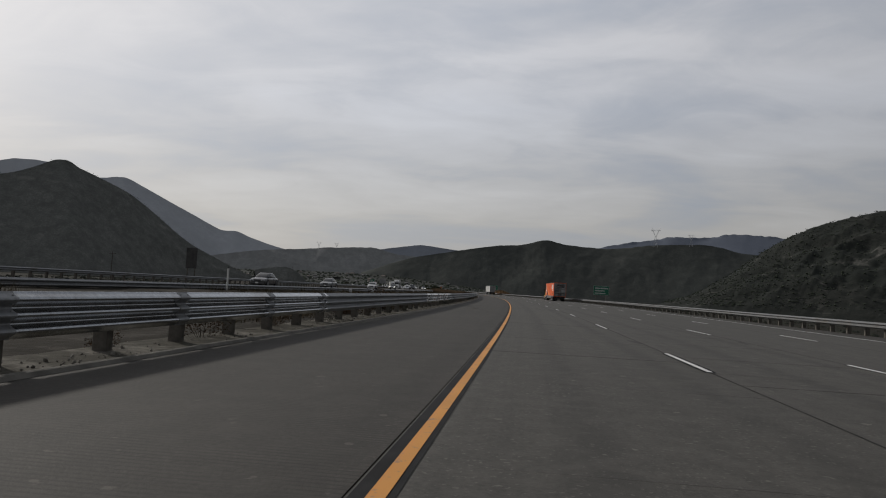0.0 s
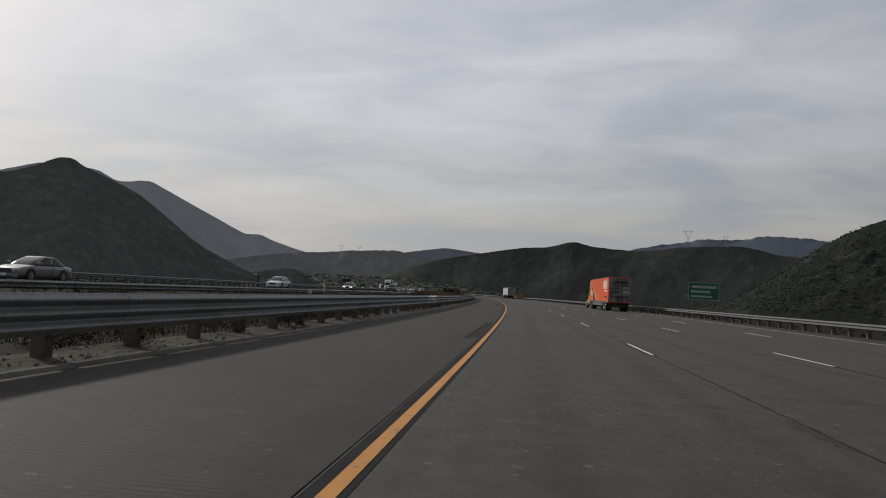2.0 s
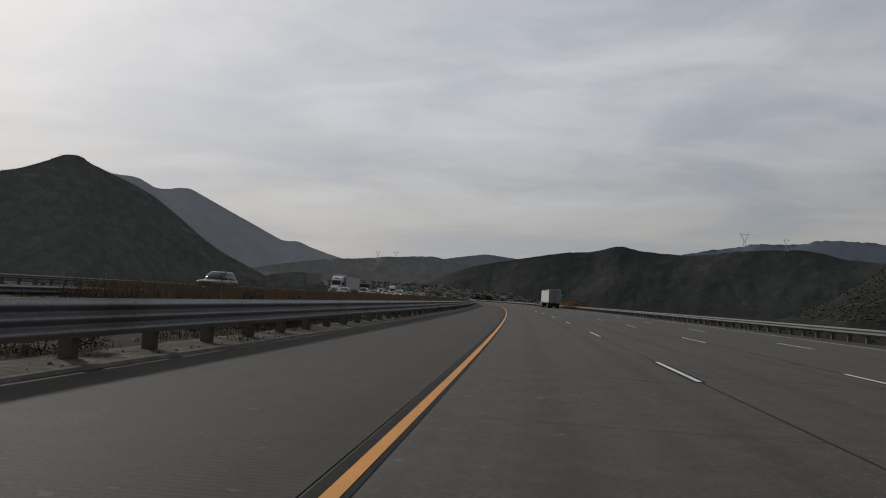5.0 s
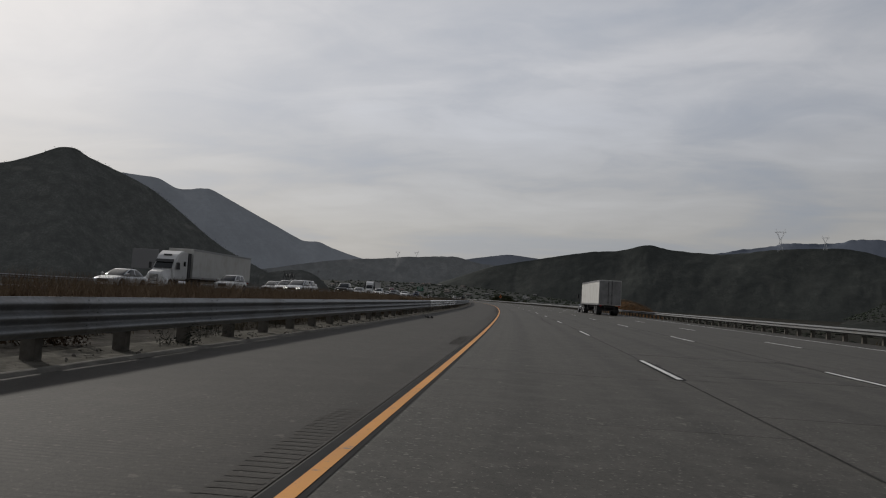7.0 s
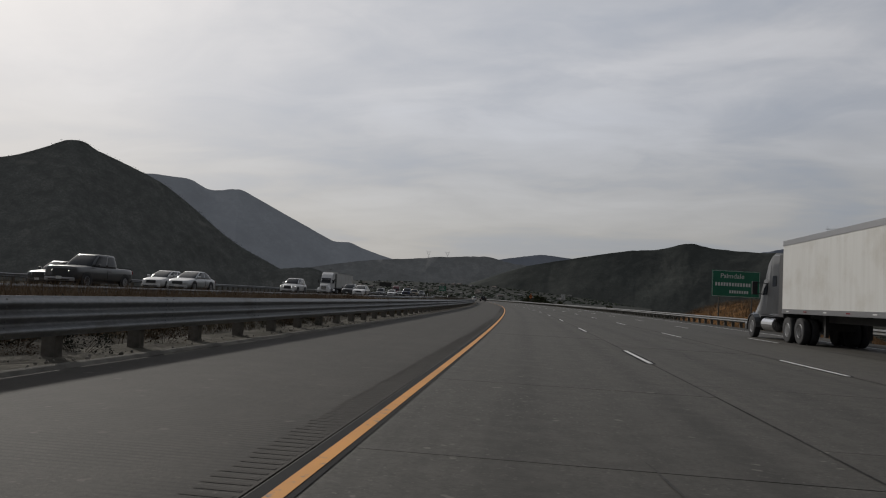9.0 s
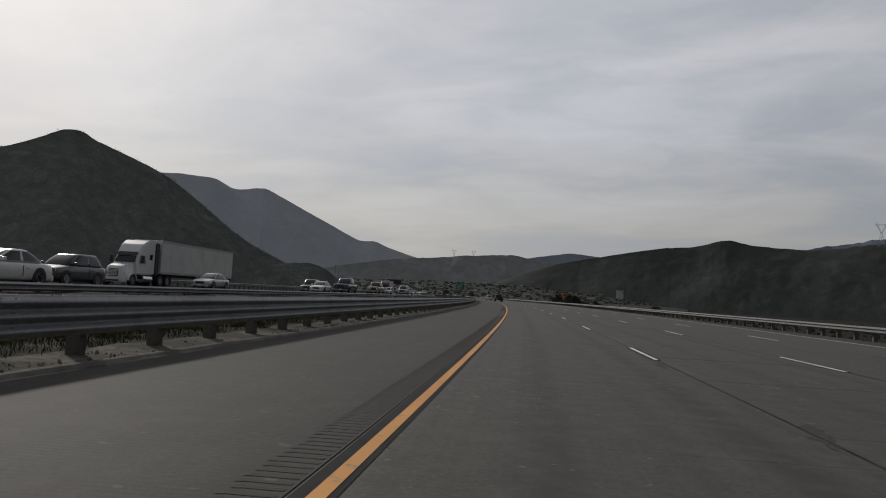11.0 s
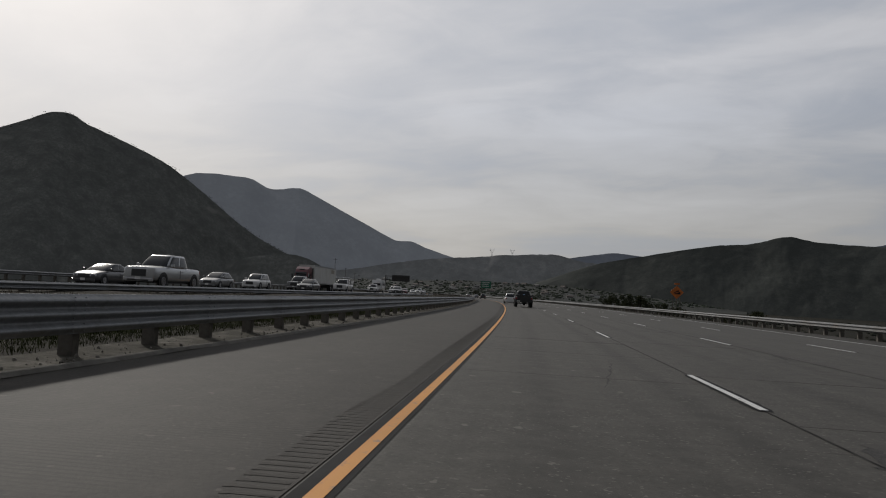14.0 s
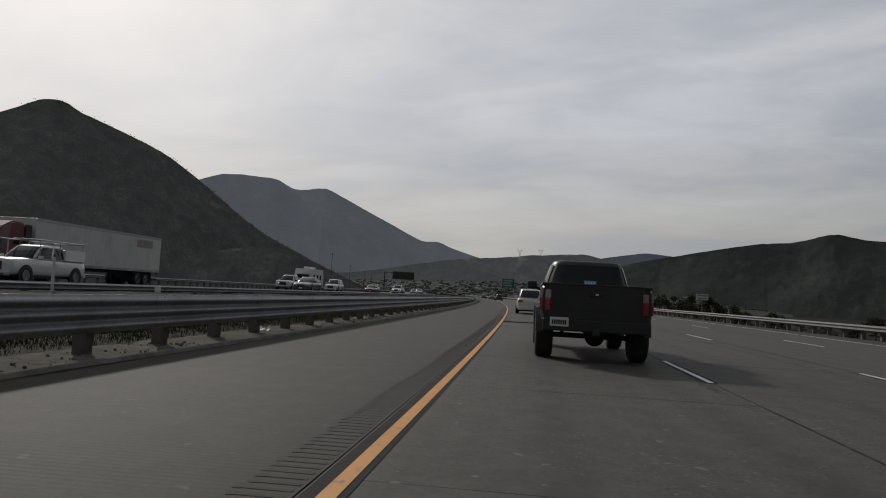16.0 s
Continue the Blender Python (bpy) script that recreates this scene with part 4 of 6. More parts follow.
    block("bumper", (-1.15, 1.15, y0 + 4.40, y0 + 4.70, 0.32, 0.66), skin, top, 0.06)
    block("frame", (-0.5, 0.5, y0 - 3.2, y0 + 4.3, 0.6, 0.9), STEEL_DARK, top)
    for sx in (-1, 1):
        side = [(sx * (w + 0.002), y0 + 1.65, 1.95), (sx * (w + 0.002), y0 + 2.45, 1.95), (sx * (w * 0.93), y0 + 2.25, 2.62), (sx * (w * 0.945), y0 + 1.65, 2.62)]
        plate("door_window", side if sx > 0 else side[::-1], GLASS, cab, 0.02)
        win = [(sx * (w + 0.002), y0 + 0.5, 2.3), (sx * (w + 0.002), y0 + 0.95, 2.3), (sx * (w - 0.0), y0 + 0.95, 2.75), (sx * (w - 0.0), y0 + 0.5, 2.75)]
        plate("sleeper_window", win if sx > 0 else win[::-1], GLASS, cab, 0.015)
        block("fairing", (sx * w - 0.05, sx * w + 0.02, y0 - 0.55, y0 + 0.02, 1.0, tall - 0.15), TRIM, cab, 0.01)
        block("side_mirror", (sx * 1.38 - 0.12, sx * 1.38 + 0.12, y0 + 2.50, y0 + 2.62, 1.95, 2.55), TRIM, cab, 0.03)
        for z in (2.0, 2.5):
            bm = bmesh.new()
            rod(bm, (sx * 1.05, y0 + 2.45, z), (sx * 1.36, y0 + 2.56, z), 0.02)
            part("mirror_arm", bm, TRIM, cab)
        lens = [(sx * 0.98, y0 + 4.30, 0.86), (sx * 0.58, y0 + 4.54, 0.84), (sx * 0.56, y0 + 4.52, 1.12), (sx * 0.90, y0 + 4.26, 1.18)]
        plate("headlight", lens if sx < 0 else lens[::1], LAMP, hood, 0.03)
        bm = bmesh.new()
        lathe(bm, [(0.10, 0), (0.31, 0.02), (0.31, 1.48), (0.10, 1.5)], 0, 18)
        bmesh.ops.rotate(bm, verts=bm.verts, matrix=Matrix.Rotation(radians(90), 3, "Z"))
        tank = part("fuel_tank", bm, CHROME, top, smooth=False)
        tank.matrix_basis = pose(sx * 0.95, y0 + 0.5, 0.66)
        wheel(top, sx * 1.05, y0 + 3.55, 0.51, 0.28, 0.55)
        bm = bmesh.new()
        rings = []
        for i in range(9):
            a = math.pi * i / 8
            rings.append([(sx * 0.88, y0 + 3.55 + 0.68 * math.cos(a), 0.50 + 0.66 * math.sin(a)), (sx * 1.20, y0 + 3.55 + 0.66 * math.cos(a), 0.48 + 0.62 * math.sin(a)),
                          (sx * 1.20, y0 + 3.55 + 0.60 * math.cos(a), 0.48 + 0.56 * math.sin(a)), (sx * 0.88, y0 + 3.55 + 0.62 * math.cos(a), 0.50 + 0.60 * math.sin(a))])
        loft(bm, rings)
        part("mudguard", bm, skin, top)
        for y in (y0 - 1.05, y0 - 2.35):
            wheel(top, sx * 1.06, y, 0.51, 0.28, 0.55)
            wheel(top, sx * 0.74, y, 0.51, 0.28, 0.55)
    return cab


def semi(cab_color, box_color, label, m, doors=DOOR_GREY, skirt=False, tall=3.75, box_top=4.1, length=16.1, floor=1.18):
    """Tractor and trailer as one rig; y=0 is the back of the trailer."""
    top = new("semi_truck")
    body = trailer_unit(top, 0.0, length, 1.29, floor, box_top, PAINTS[box_color], doors, skirt)
    tractor_unit(top, length + 0.75, PAINTS[cab_color], tall)
    top.matrix_basis = m
    return tagged(top, label, "truck"), body


# the orange removal van ahead on the outer lane
rig, body = semi("yellow", "orange", "orange box trailer pulled by a yellow sleeper tractor", along(152, 12.85, 0.012), doors=DOOR_DARK, skirt=True, box_top=3.86, floor=0.95, tall=3.6)
X = -1.29
plate("graphic_wedge", [(X - 0.001, 13.05, 1.125), (X - 0.001, 10.95, 1.125), (X - 0.001, 15.95, 3.70)], INK, body, 0.006, "black slanting wedge painted on the side")
plate("graphic_stripe", [(X - 0.001, 9.3, 1.125), (X - 0.001, 7.5, 1.125), (X - 0.001, 14.6, 3.45), (X - 0.001, 15.2, 3.56)], AMBER_VINYL, body, 0.004, "faint amber stripe beside the wedge")
plate("graphic_line", [(X - 0.008, 13.08, 1.17), (X - 0.008, 12.90, 1.17), (X - 0.008, 15.80, 3.66), (X - 0.008, 15.97, 3.66)], WHITE_VINYL, body, 0.004, "thin white slanting line")
leaf = plate("graphic_leaf", [(X - 0.009, 14.62, 1.86), (X - 0.009, 14.10, 1.64), (X - 0.009, 13.66, 1.63), (X - 0.009, 13.40, 1.84), (X - 0.009, 13.46, 2.12), (X - 0.009, 13.80, 2.36), (X - 0.009, 14.06, 2.30), (X - 0.009, 14.34, 2.40), (X - 0.009, 14.82, 2.34), (X - 0.009, 14.88, 2.12)], WHITE_VINYL, body, 0.006, "white leaf-shaped mark on the wedge")
plate("leaf_slot", [(X - 0.017, 14.22, 1.90), (X - 0.017, 13.98, 1.84), (X - 0.017, 13.80, 1.96), (X - 0.017, 14.02, 2.16), (X - 0.017, 14.24, 2.14)], INK, leaf, 0.004)
plate("cab_stripe", [(-1.123, 18.3, 1.64), (-1.123, 17.0, 1.64), (-1.123, 17.0, 1.74), (-1.123, 18.3, 1.74)], PAINTS["blue"], body, 0.006)
for k in range(6):
    y, tilt = 4.05 - k * 0.48, 0.22
    plate("lettering_bar", [(X - 0.001, y, 2.515), (X - 0.001, y - 0.36, 2.515), (X - 0.001, y - 0.36 - tilt, 3.485), (X - 0.001, y - tilt, 3.485)], WHITE_VINYL, body, 0.006, "white slanted bar of a company mark")
plate("lettering_bar", [(X - 0.001, 3.0, 2.185), (X - 0.001, 0.9, 2.185), (X - 0.001, 0.9, 2.345), (X - 0.001, 3.0, 2.345)], WHITE_VINYL, body, 0.006)
plate("lettering_bar", [(X - 0.001, 3.0, 1.515), (X - 0.001, 1.0, 1.515), (X - 0.001, 1.0, 1.685), (X - 0.001, 3.0, 1.685)], PAINTS["red"], body, 0.006)
for y in (5.33, 8.54):
    block("side_door_seam", (X - 0.006, X + 0.004, y - 0.02, y + 0.02, 1.15, 3.65), TRIM, body)
for z0, z1, x0, x1 in ((3.12, 3.39, -0.55, 0.95), (2.88, 3.00, -0.95, 0.9), (1.57, 1.75, -0.95, 1.0), (1.39, 1.47, -0.5, 0.5)):
    n = max(2, round((x1 - x0) / (z1 - z0) * 1.1))
    for k in range(n):
        block("door_lettering", (x0 + (x1 - x0) * k / n, x0 + (x1 - x0) * (k + 0.72) / n, -0.045, -0.034, z0, z1), INK, body)
for k, (x0, x1, z0, z1) in enumerate(((-1.1, -0.15, 1.95, 2.35), (0.15, 1.1, 2.05, 2.40), (-1.05, 0.0, 2.45, 2.75), (0.25, 1.1, 2.55, 2.78), (-0.95, -0.35, 3.10, 3.30))):
    plate("door_graphic", [(x0, -0.036, z0), (x1, -0.036, z0 + 0.08), (x1 - 0.25, -0.036, z1 - 0.06), (x0 + 0.22, -0.036, z1)], SIGN_GREY if k % 2 else INK_SOFT, body, 0.004)

semi("dark", "box", "long white box trailer pulled by a dark sleeper tractor", along(334, 12.85, 0.012))
OPP_LANE = (-19.7, -23.3, -26.9, -30.5)


def oncoming(s, lane, shift=0.0):
    return along(s, OPP_LANE[lane] + shift, opp_z(OPP_LANE[lane] + shift) + 0.01, 180)


semi("white", "box", "white sleeper tractor with a white box trailer", along(312, OPP_LANE[3] - 1.0, opp_z(OPP_LANE[3]), 180) @ pose(0, -21.3, 0))
semi("white", "box", "white high-roof tractor with a plain white trailer", along(447, OPP_LANE[3] - 1.2, opp_z(OPP_LANE[3]), 180) @ pose(0, -21.3, 0), tall=3.95)
rig, body = semi("red", "box", "dark red tractor with a long white trailer", along(609, OPP_LANE[3] - 0.8, opp_z(OPP_LANE[3]), 180) @ pose(0, -21.3, 0))
plate("side_panel", [(-1.292, 3.9, 3.1), (-1.292, 1.4, 3.1), (-1.292, 1.4, 3.75), (-1.292, 3.9, 3.75)][::-1], PAINTS["tan"], body, 0.006, "faded yellow-green panel high on the side")

TRAFFIC = [
    ("sedan", "dark", 77, 2, "dark sedan in the oncoming lanes", False),
    ("sedan", "grey", 108, 2, "grey sedan in the oncoming lanes", False),
    ("sedan", "white", 153, 2, "white sedan in the oncoming lanes", False),
    ("wagon", "grey", 197, 2, "grey hatchback in the oncoming lanes", True),
    ("suv", "dark", 232, 1, "dark sport utility car in the oncoming lanes", False),
    ("sedan", "silver", 298, 2, "silver sedan ahead of a truck", False),
    ("suv", "white", 319, 2, "white sport utility car beside a truck", False),
    ("wagon", "white", 326, 1, "white car carrying bicycles on its roof", False),
    ("sedan", "silver", 318, 0, "silver sedan close to the median", True),
    ("sedan", "grey", 333, 2, "grey sedan in the oncoming lanes", False),
    ("pickup", "white", 349, 2, "white pickup truck in the oncoming lanes", False),
    ("pickup", "dark", 358, 1, "dark full-size pickup truck in the oncoming lanes", True),
    ("suv", "dark", 366, 3, "dark boxy sport utility car in the oncoming lanes", False),
    ("wagon", "white", 374, 2, "white hatchback in the oncoming lanes", False),
    ("sedan", "silver", 371, 1, "silver sedan beside the median", False),
    ("suv", "white", 397, 1, "white compact sport utility car", True),
    ("suv", "dark", 428, 1, "dark sport utility car far up the road", False),
    ("sedan", "white", 418, 0, "white sedan close to the median", False),
    ("sedan", "silver", 455, 2, "silver sedan passing a truck", False),
    ("pickup", "blue", 479, 0, "dark blue pickup truck close to the median", False),
    ("sedan", "white", 481, 1, "white sedan beside the blue pickup", False),
    ("van", "grey", 490, 2, "grey minivan in the oncoming lanes", False),
    ("pickup", "tan", 502, 0, "tan pickup truck close to the median", True),
    ("sedan", "dark", 547, 2, "dark sedan in the oncoming lanes", False),
    ("pickup", "silver", 541, 0, "silver full-size pickup truck in the oncoming lanes", False),
    ("wagon", "grey", 566, 2, "grey hatchback beside a silver pickup", False),
    ("suv", "white", 577, 2, "white sport utility car in the oncoming lanes", False),
    ("sedan", "dark", 585, 1, "dark sedan behind a white car", False),
    ("pickup", "grey", 594, 2, "grey pickup truck in the oncoming lanes", False),
    ("pickup", "white", 605, 1, "white utility pickup with a rack of ladders", False),
    ("pickup", "white", 659, 2, "white pickup towing a travel trailer", True),
    ("suv", "white", 668, 1, "white sport utility car among oncoming traffic", False),
    ("sedan", "dark", 641, 0, "black sedan close to the median", False),
    ("sedan", "red", 700, 1, "dark red sedan in the oncoming lanes", False),
    ("suv", "white", 709, 0, "white sport utility car far up the road", True),
    ("pickup", "silver", 728, 2, "silver pickup truck far up the road", False),
    ("sedan", "white", 752, 1, "white sedan far up the road", False),
    ("sedan", "silver", 771, 0, "silver sedan far up the road", False),
    ("van", "white", 794, 2, "white van far up the road", False),
    ("sedan", "grey", 812, 1, "grey sedan far up the road", False),
]
made = {}
for kind, color, s, lane, label, lit in TRAFFIC:
    made[s] = car(kind, color, label, oncoming(s, lane), lit)

# bicycles on a roof rack, ladder rack, travel trailer
for sx in (-0.35, 0.1, 0.45):
    bm = bmesh.new()
    for y in (-0.9, 0.1):
        bmesh.ops.create_circle(bm, segments=16, radius=0.33, matrix=pose(0, y, 0.36, 0, 90, 0))
    wire = list(bm.edges)
    for e in wire:
        rod(bm, e.verts[0].co, e.verts[1].co, 0.02, sides=5)
    for a, b in (((0, -0.9, 0.36), (0, -0.4, 0.36)), ((0, -0.4, 0.36), (0, -0.55, 0.85)), ((0, -0.4, 0.36), (0, 0.0, 0.8)), ((0, -0.5, 0.78), (0, 0.0, 0.8)), ((0, 0.1, 0.36), (0, 0.0, 0.92)), ((-0.25, -0.02, 0.92), (0.25, -0.02, 0.92))):
        rod(bm, a, b, 0.022, sides=6)
    bike = part("roof_bicycle", bm, TRIM, made[326])
    bike.matrix_basis = pose(sx, -0.6, 1.53)
bm = bmesh.new()
for y in (-2.5, -0.6, 0.9):
    for x in (-0.85, 0.85):
        rod(bm, (x, y, 1.15), (x, y, 2.1), 0.03, sides=6)
    rod(bm, (-0.85, y, 2.1), (0.85, y, 2.1), 0.03, sides=6)
for x in (-0.85, -0.5, -0.1, 0.85):
    rod(bm, (x, -2.7, 2.13), (x, 1.8, 2.13), 0.03, sides=6)
part("ladder_rack", bm, ALLOY, made[605])
for sx in (-1, 1):
    block("tool_cabinet", (0.55, 0.95, -2.6, -0.95, 1.2, 1.75) if sx > 0 else (-0.95, -0.55, -2.6, -0.95, 1.2, 1.75), WHITE_VINYL, made[605], 0.02)

camper = new("travel_trailer")
bm = bmesh.new()
loft(bm, [[(-1.2, 3.1, 0.8), (1.2, 3.1, 0.8), (1.2, 3.25, 1.9), (1.15, 2.7, 2.95), (-1.15, 2.7, 2.95), (-1.2, 3.25, 1.9)], [(-1.2, -3.2, 0.6), (1.2, -3.2, 0.6), (1.2, -3.3, 1.9), (1.15, -3.0, 2.98), (-1.15, -3.0, 2.98), (-1.2, -3.3, 1.9)]])
shell = part("shell", bm, PAINTS["white"], camper)
block("lower_panel", (-1.215, 1.215, -3.0, 2.9, 0.55, 1.15), PAINTS["tan"], camper, 0.02)
for x in (-1.21, 1.21):
    for y in (-1.9, -0.2, 1.5):
        block("window", (x - 0.012, x + 0.012, y, y + 0.8, 1.6, 2.2), GLASS, shell)
    wheel(camper, x * 0.85, -0.5, 0.36, 0.24)
    wheel(camper, x * 0.85, -1.35, 0.36, 0.24)
block("front_window", (-0.8, 0.8, 3.14, 3.26, 1.7, 2.2), GLASS, shell)
for y in (-1.6, 0.6):
    block("roof_unit", (-0.4, 0.4, y, y + 0.9, 2.95, 3.25), WHITE_VINYL, shell, 0.05)
bm = bmesh.new()
rod(bm, (-0.6, 3.0, 0.6), (0, 4.4, 0.55), 0.05), rod(bm, (0.6, 3.0, 0.6), (0, 4.4, 0.55), 0.05)
part("drawbar", bm, STEEL_DARK, camper)
camper.matrix_basis = oncoming(668.2, 2)
tagged(camper, "white and tan travel trailer behind a pickup", "trailer")

# ---- the black pickup ahead in the inner lane


def lifted_pickup(m):
    """Black full-size pickup on large tyres, seen from behind; y=0 is the tailgate."""
    top = new("pickup_truck")
    skin, w = PAINTS["black"], 0.99
    bm = bmesh.new()
    loft(bm, [section(0.0, w * 0.97, 0.72, 1.34, 0.0, 0.05), section(0.10, w, 0.66, 1.36, 0.0, 0.05), section(1.9, w, 0.64, 1.36, 0.0, 0.06), section(2.0, w, 0.62, 1.28, 0.02, 0.10),
              section(4.2, w, 0.62, 1.26, 0.02, 0.10), section(4.5, w, 0.64, 1.24), section(5.4, w * 0.96, 0.66, 1.18), section(5.65, w * 0.84, 0.72, 1.05)])
    body = part("body", bm, skin, top)
    cabin(top, 2.0, 4.35, 2.18, 3.55, w * 0.93, w * 0.71, 1.25, 1.93, skin, 2)
    # bed
    block("bed_floor", (-0.80, 0.80, 0.10, 1.92, 1.352, 1.362), TRIM, top)
    for sx in (-1, 1):
        block("bed_rail", (sx * 0.90 - 0.07, sx * 0.90 + 0.07, 0.02, 1.96, 1.35, 1.40), TRIM, top, 0.015)
        # tail lamps, clear band over red
        lamp_red = [(sx * 0.985, 0.09, 0.90), (sx * 0.80, -0.034, 0.90), (sx * 0.80, -0.034, 1.12), (sx * 0.985, 0.09, 1.12)]
        plate("tail_light", lamp_red if sx < 0 else lamp_red[::-1], RED_LENS, top, 0.03)
        lamp_top = [(sx * 0.985, 0.09, 1.125), (sx * 0.80, -0.034, 1.125), (sx * 0.80, -0.034, 1.27), (sx * 0.985, 0.09, 1.27)]
        plate("tail_light_top", lamp_top if sx < 0 else lamp_top[::-1], SMOKED, top, 0.03)
        for y in (1.05, 4.75):
            wheel(top, sx * 0.88, y, 0.43, 0.33, 0.55, TRIM)
            bm = bmesh.new()
            rings = []
            for i in range(11):
                a = math.pi * (0.02 + 0.96 * i / 10)
                c, s = math.cos(a), math.sin(a)
                rings.append([(sx * 0.92, y + 0.52 * c, 0.46 + 0.52 * s), (sx * 1.045, y + 0.51 * c, 0.46 + 0.51 * s), (sx * 1.05, y + 0.57 * c, 0.46 + 0.57 * s), (sx * 0.92, y + 0.60 * c, 0.46 + 0.60 * s)])
            loft(bm, rings)
            part("fender_flare", bm, TRIM, top)
        bm = bmesh.new()
        box(bm, *((1.02, 1.24) if sx > 0 else (-1.24, -1.02)), 3.55, 3.68, 1.32, 1.50, 0.04)
        rod(bm, (sx * 0.90, 3.65, 1.30), (sx * 1.08, 3.63, 1.38), 0.03)
        part("mirror", bm, TRIM, top)
        bm = bmesh.new()
        rod(bm, (sx * 0.55, 0.75, 0.50), (sx * 0.48, 1.35, 0.78), 0.035)
        part("shock_absorber", bm, STEEL_DARK, top)
    tail = block("tailgate", (-0.845, 0.845, -0.022, 0.03, 0.76, 1.375), skin, top, 0.012)
    block("tailgate_recess", (-0.70, 0.70, -0.026, -0.018, 0.92, 1.20), skin, tail, 0.003)
    block("tailgate_handle", (-0.13, 0.13, -0.045, -0.02, 1.18, 1.25), TRIM, tail, 0.008)
    block("emblem", (-0.03, 0.03, -0.052, -0.04, 1.20, 1.235), CHROME, tail, 0.004)
    block("tailgate_cap", (-0.85, 0.85, -0.03, 0.05, 1.372, 1.40), TRIM, tail, 0.006)
    block("rear_bumper", (-0.94, 0.94, -0.045, 0.05, 0.55, 0.765), skin, top, 0.02)
    number = block("license_plate", (-0.81, -0.48, -0.075, -0.048, 0.63, 0.79), PLATE, top, 0.004)
    for k in range(7):
        block("plate_bar", (-0.775 + k * 0.038, -0.75 + k * 0.038, -0.081, -0.0755, 0.665, 0.745), INK, number)
    # window stickers
    block("window_sticker", (-0.08, 0.17, 2.002, 2.05, 1.43, 1.52), BLUE_STICKER, top, 0.0, "small blue window sticker")
    for k in range(4):
        block("sticker_bar", (-0.065 + k * 0.058, -0.03 + k * 0.058, 1.994, 2.0015, 1.45, 1.50), WHITE_VINYL, top)
    block("window_lettering", (-0.70, -0.46, 2.012, 2.06, 1.42, 1.44), DOOR_GREY, top)
    # running gear under the bed
    bm = bmesh.new()
    rod(bm, (-0.80, 1.05, 0.43), (0.80, 1.05, 0.43), 0.05)
    bmesh.ops.create_uvsphere(bm, u_segments=14, v_segments=10, radius=0.19, matrix=pose(0.08, 1.05, 0.43))
    part("rear_axle", bm, STEEL_DARK, top)
    bm = bmesh.new()
    rings = []
    for i in range(13):
        x = -0.75 + 1.5 * i / 12
        d = 0.17 * math.exp(-((x - 0.05) / 0.28) ** 2)
        rings.append([(x, 0.5, 0.60 - d), (x, 0.9, 0.60 - d), (x, 0.9, 0.78), (x, 0.5, 0.78)])
    loft(bm, rings)
    part("spare_wheel_carrier", bm, STEEL_DARK, top)
    block("frame", (-0.62, 0.62, 0.0, 5.3, 0.56, 0.74), STEEL_DARK, top, 0.02)
    bm = bmesh.new()
    rod(bm, (0.46, -0.08, 0.56), (0.46, 1.0, 0.56), 0.04)
    part("exhaust_pipe", bm, STEEL_DARK, top)
    bm = bmesh.new()
    box(bm, -0.06, 0.06, -0.22, -0.05, 0.50, 0.60, 0.01)
    part("tow_hitch", bm, STEEL_DARK, top)
    top.matrix_basis = m
    return tagged(top, "lifted black pickup truck with dark tinted windows", "pickup truck")


lifted_pickup(along(584.7, 2.20, 0.013))
car("suv", "white", "white sport utility car ahead in the inner lane", along(623.0, 1.55, 0.012))
car("suv", "dark", "dark car far ahead in the inner lane", along(760, 1.8, 0.012))
car("sedan", "grey", "grey sedan following another car far ahead", along(795, 1.8, 0.012))
car("sedan", "dark", "dark sedan leading the cars far ahead", along(835, 1.8, 0.012))

# ---- signs, poles, masts
GREEN = material("green_sign_sheeting", (0.012, 0.135, 0.075), 0.4, build=worn(0.8, 0.12))
SIGN_ORANGE = material("orange_sign_sheeting", (0.50, 0.135, 0.02), 0.5, build=worn(2.0, 0.2))
SIGN_WHITE = material("white_sign_sheeting", (0.62, 0.62, 0.60), 0.45)
SIGN_BACK = material("bare_sign_aluminium", (0.24, 0.24, 0.245), 0.5, 0.4)
SIGN_DULL = material("dull_sign_back", (0.050, 0.048, 0.046), 0.7, build=worn(2.0, 0.3))
POLE_WOOD = material("utility_pole_wood", (0.075, 0.06, 0.048), 0.9, build=worn(3.0, 0.3))
LATTICE = material("lattice_steel", (0.42, 0.43, 0.44), 0.6, 0.2)


def lettering(name, text, size, mat, parent, m):
    """Flat raised letters, upright, read from -y."""
    c = bpy.data.curves.new(name, "FONT")
    c.body, c.size, c.extrude, c.align_x, c.align_y = text, size, 0.006, "CENTER", "CENTER"
    tmp = bpy.data.objects.new(name, c)
    me = bpy.data.meshes.new_from_object(tmp)
    bpy.data.objects.remove(tmp)
    me.materials.append(mat)
    return raw_part(name, me, parent, m @ pose(0, 0, 0, 90, 0, 0))


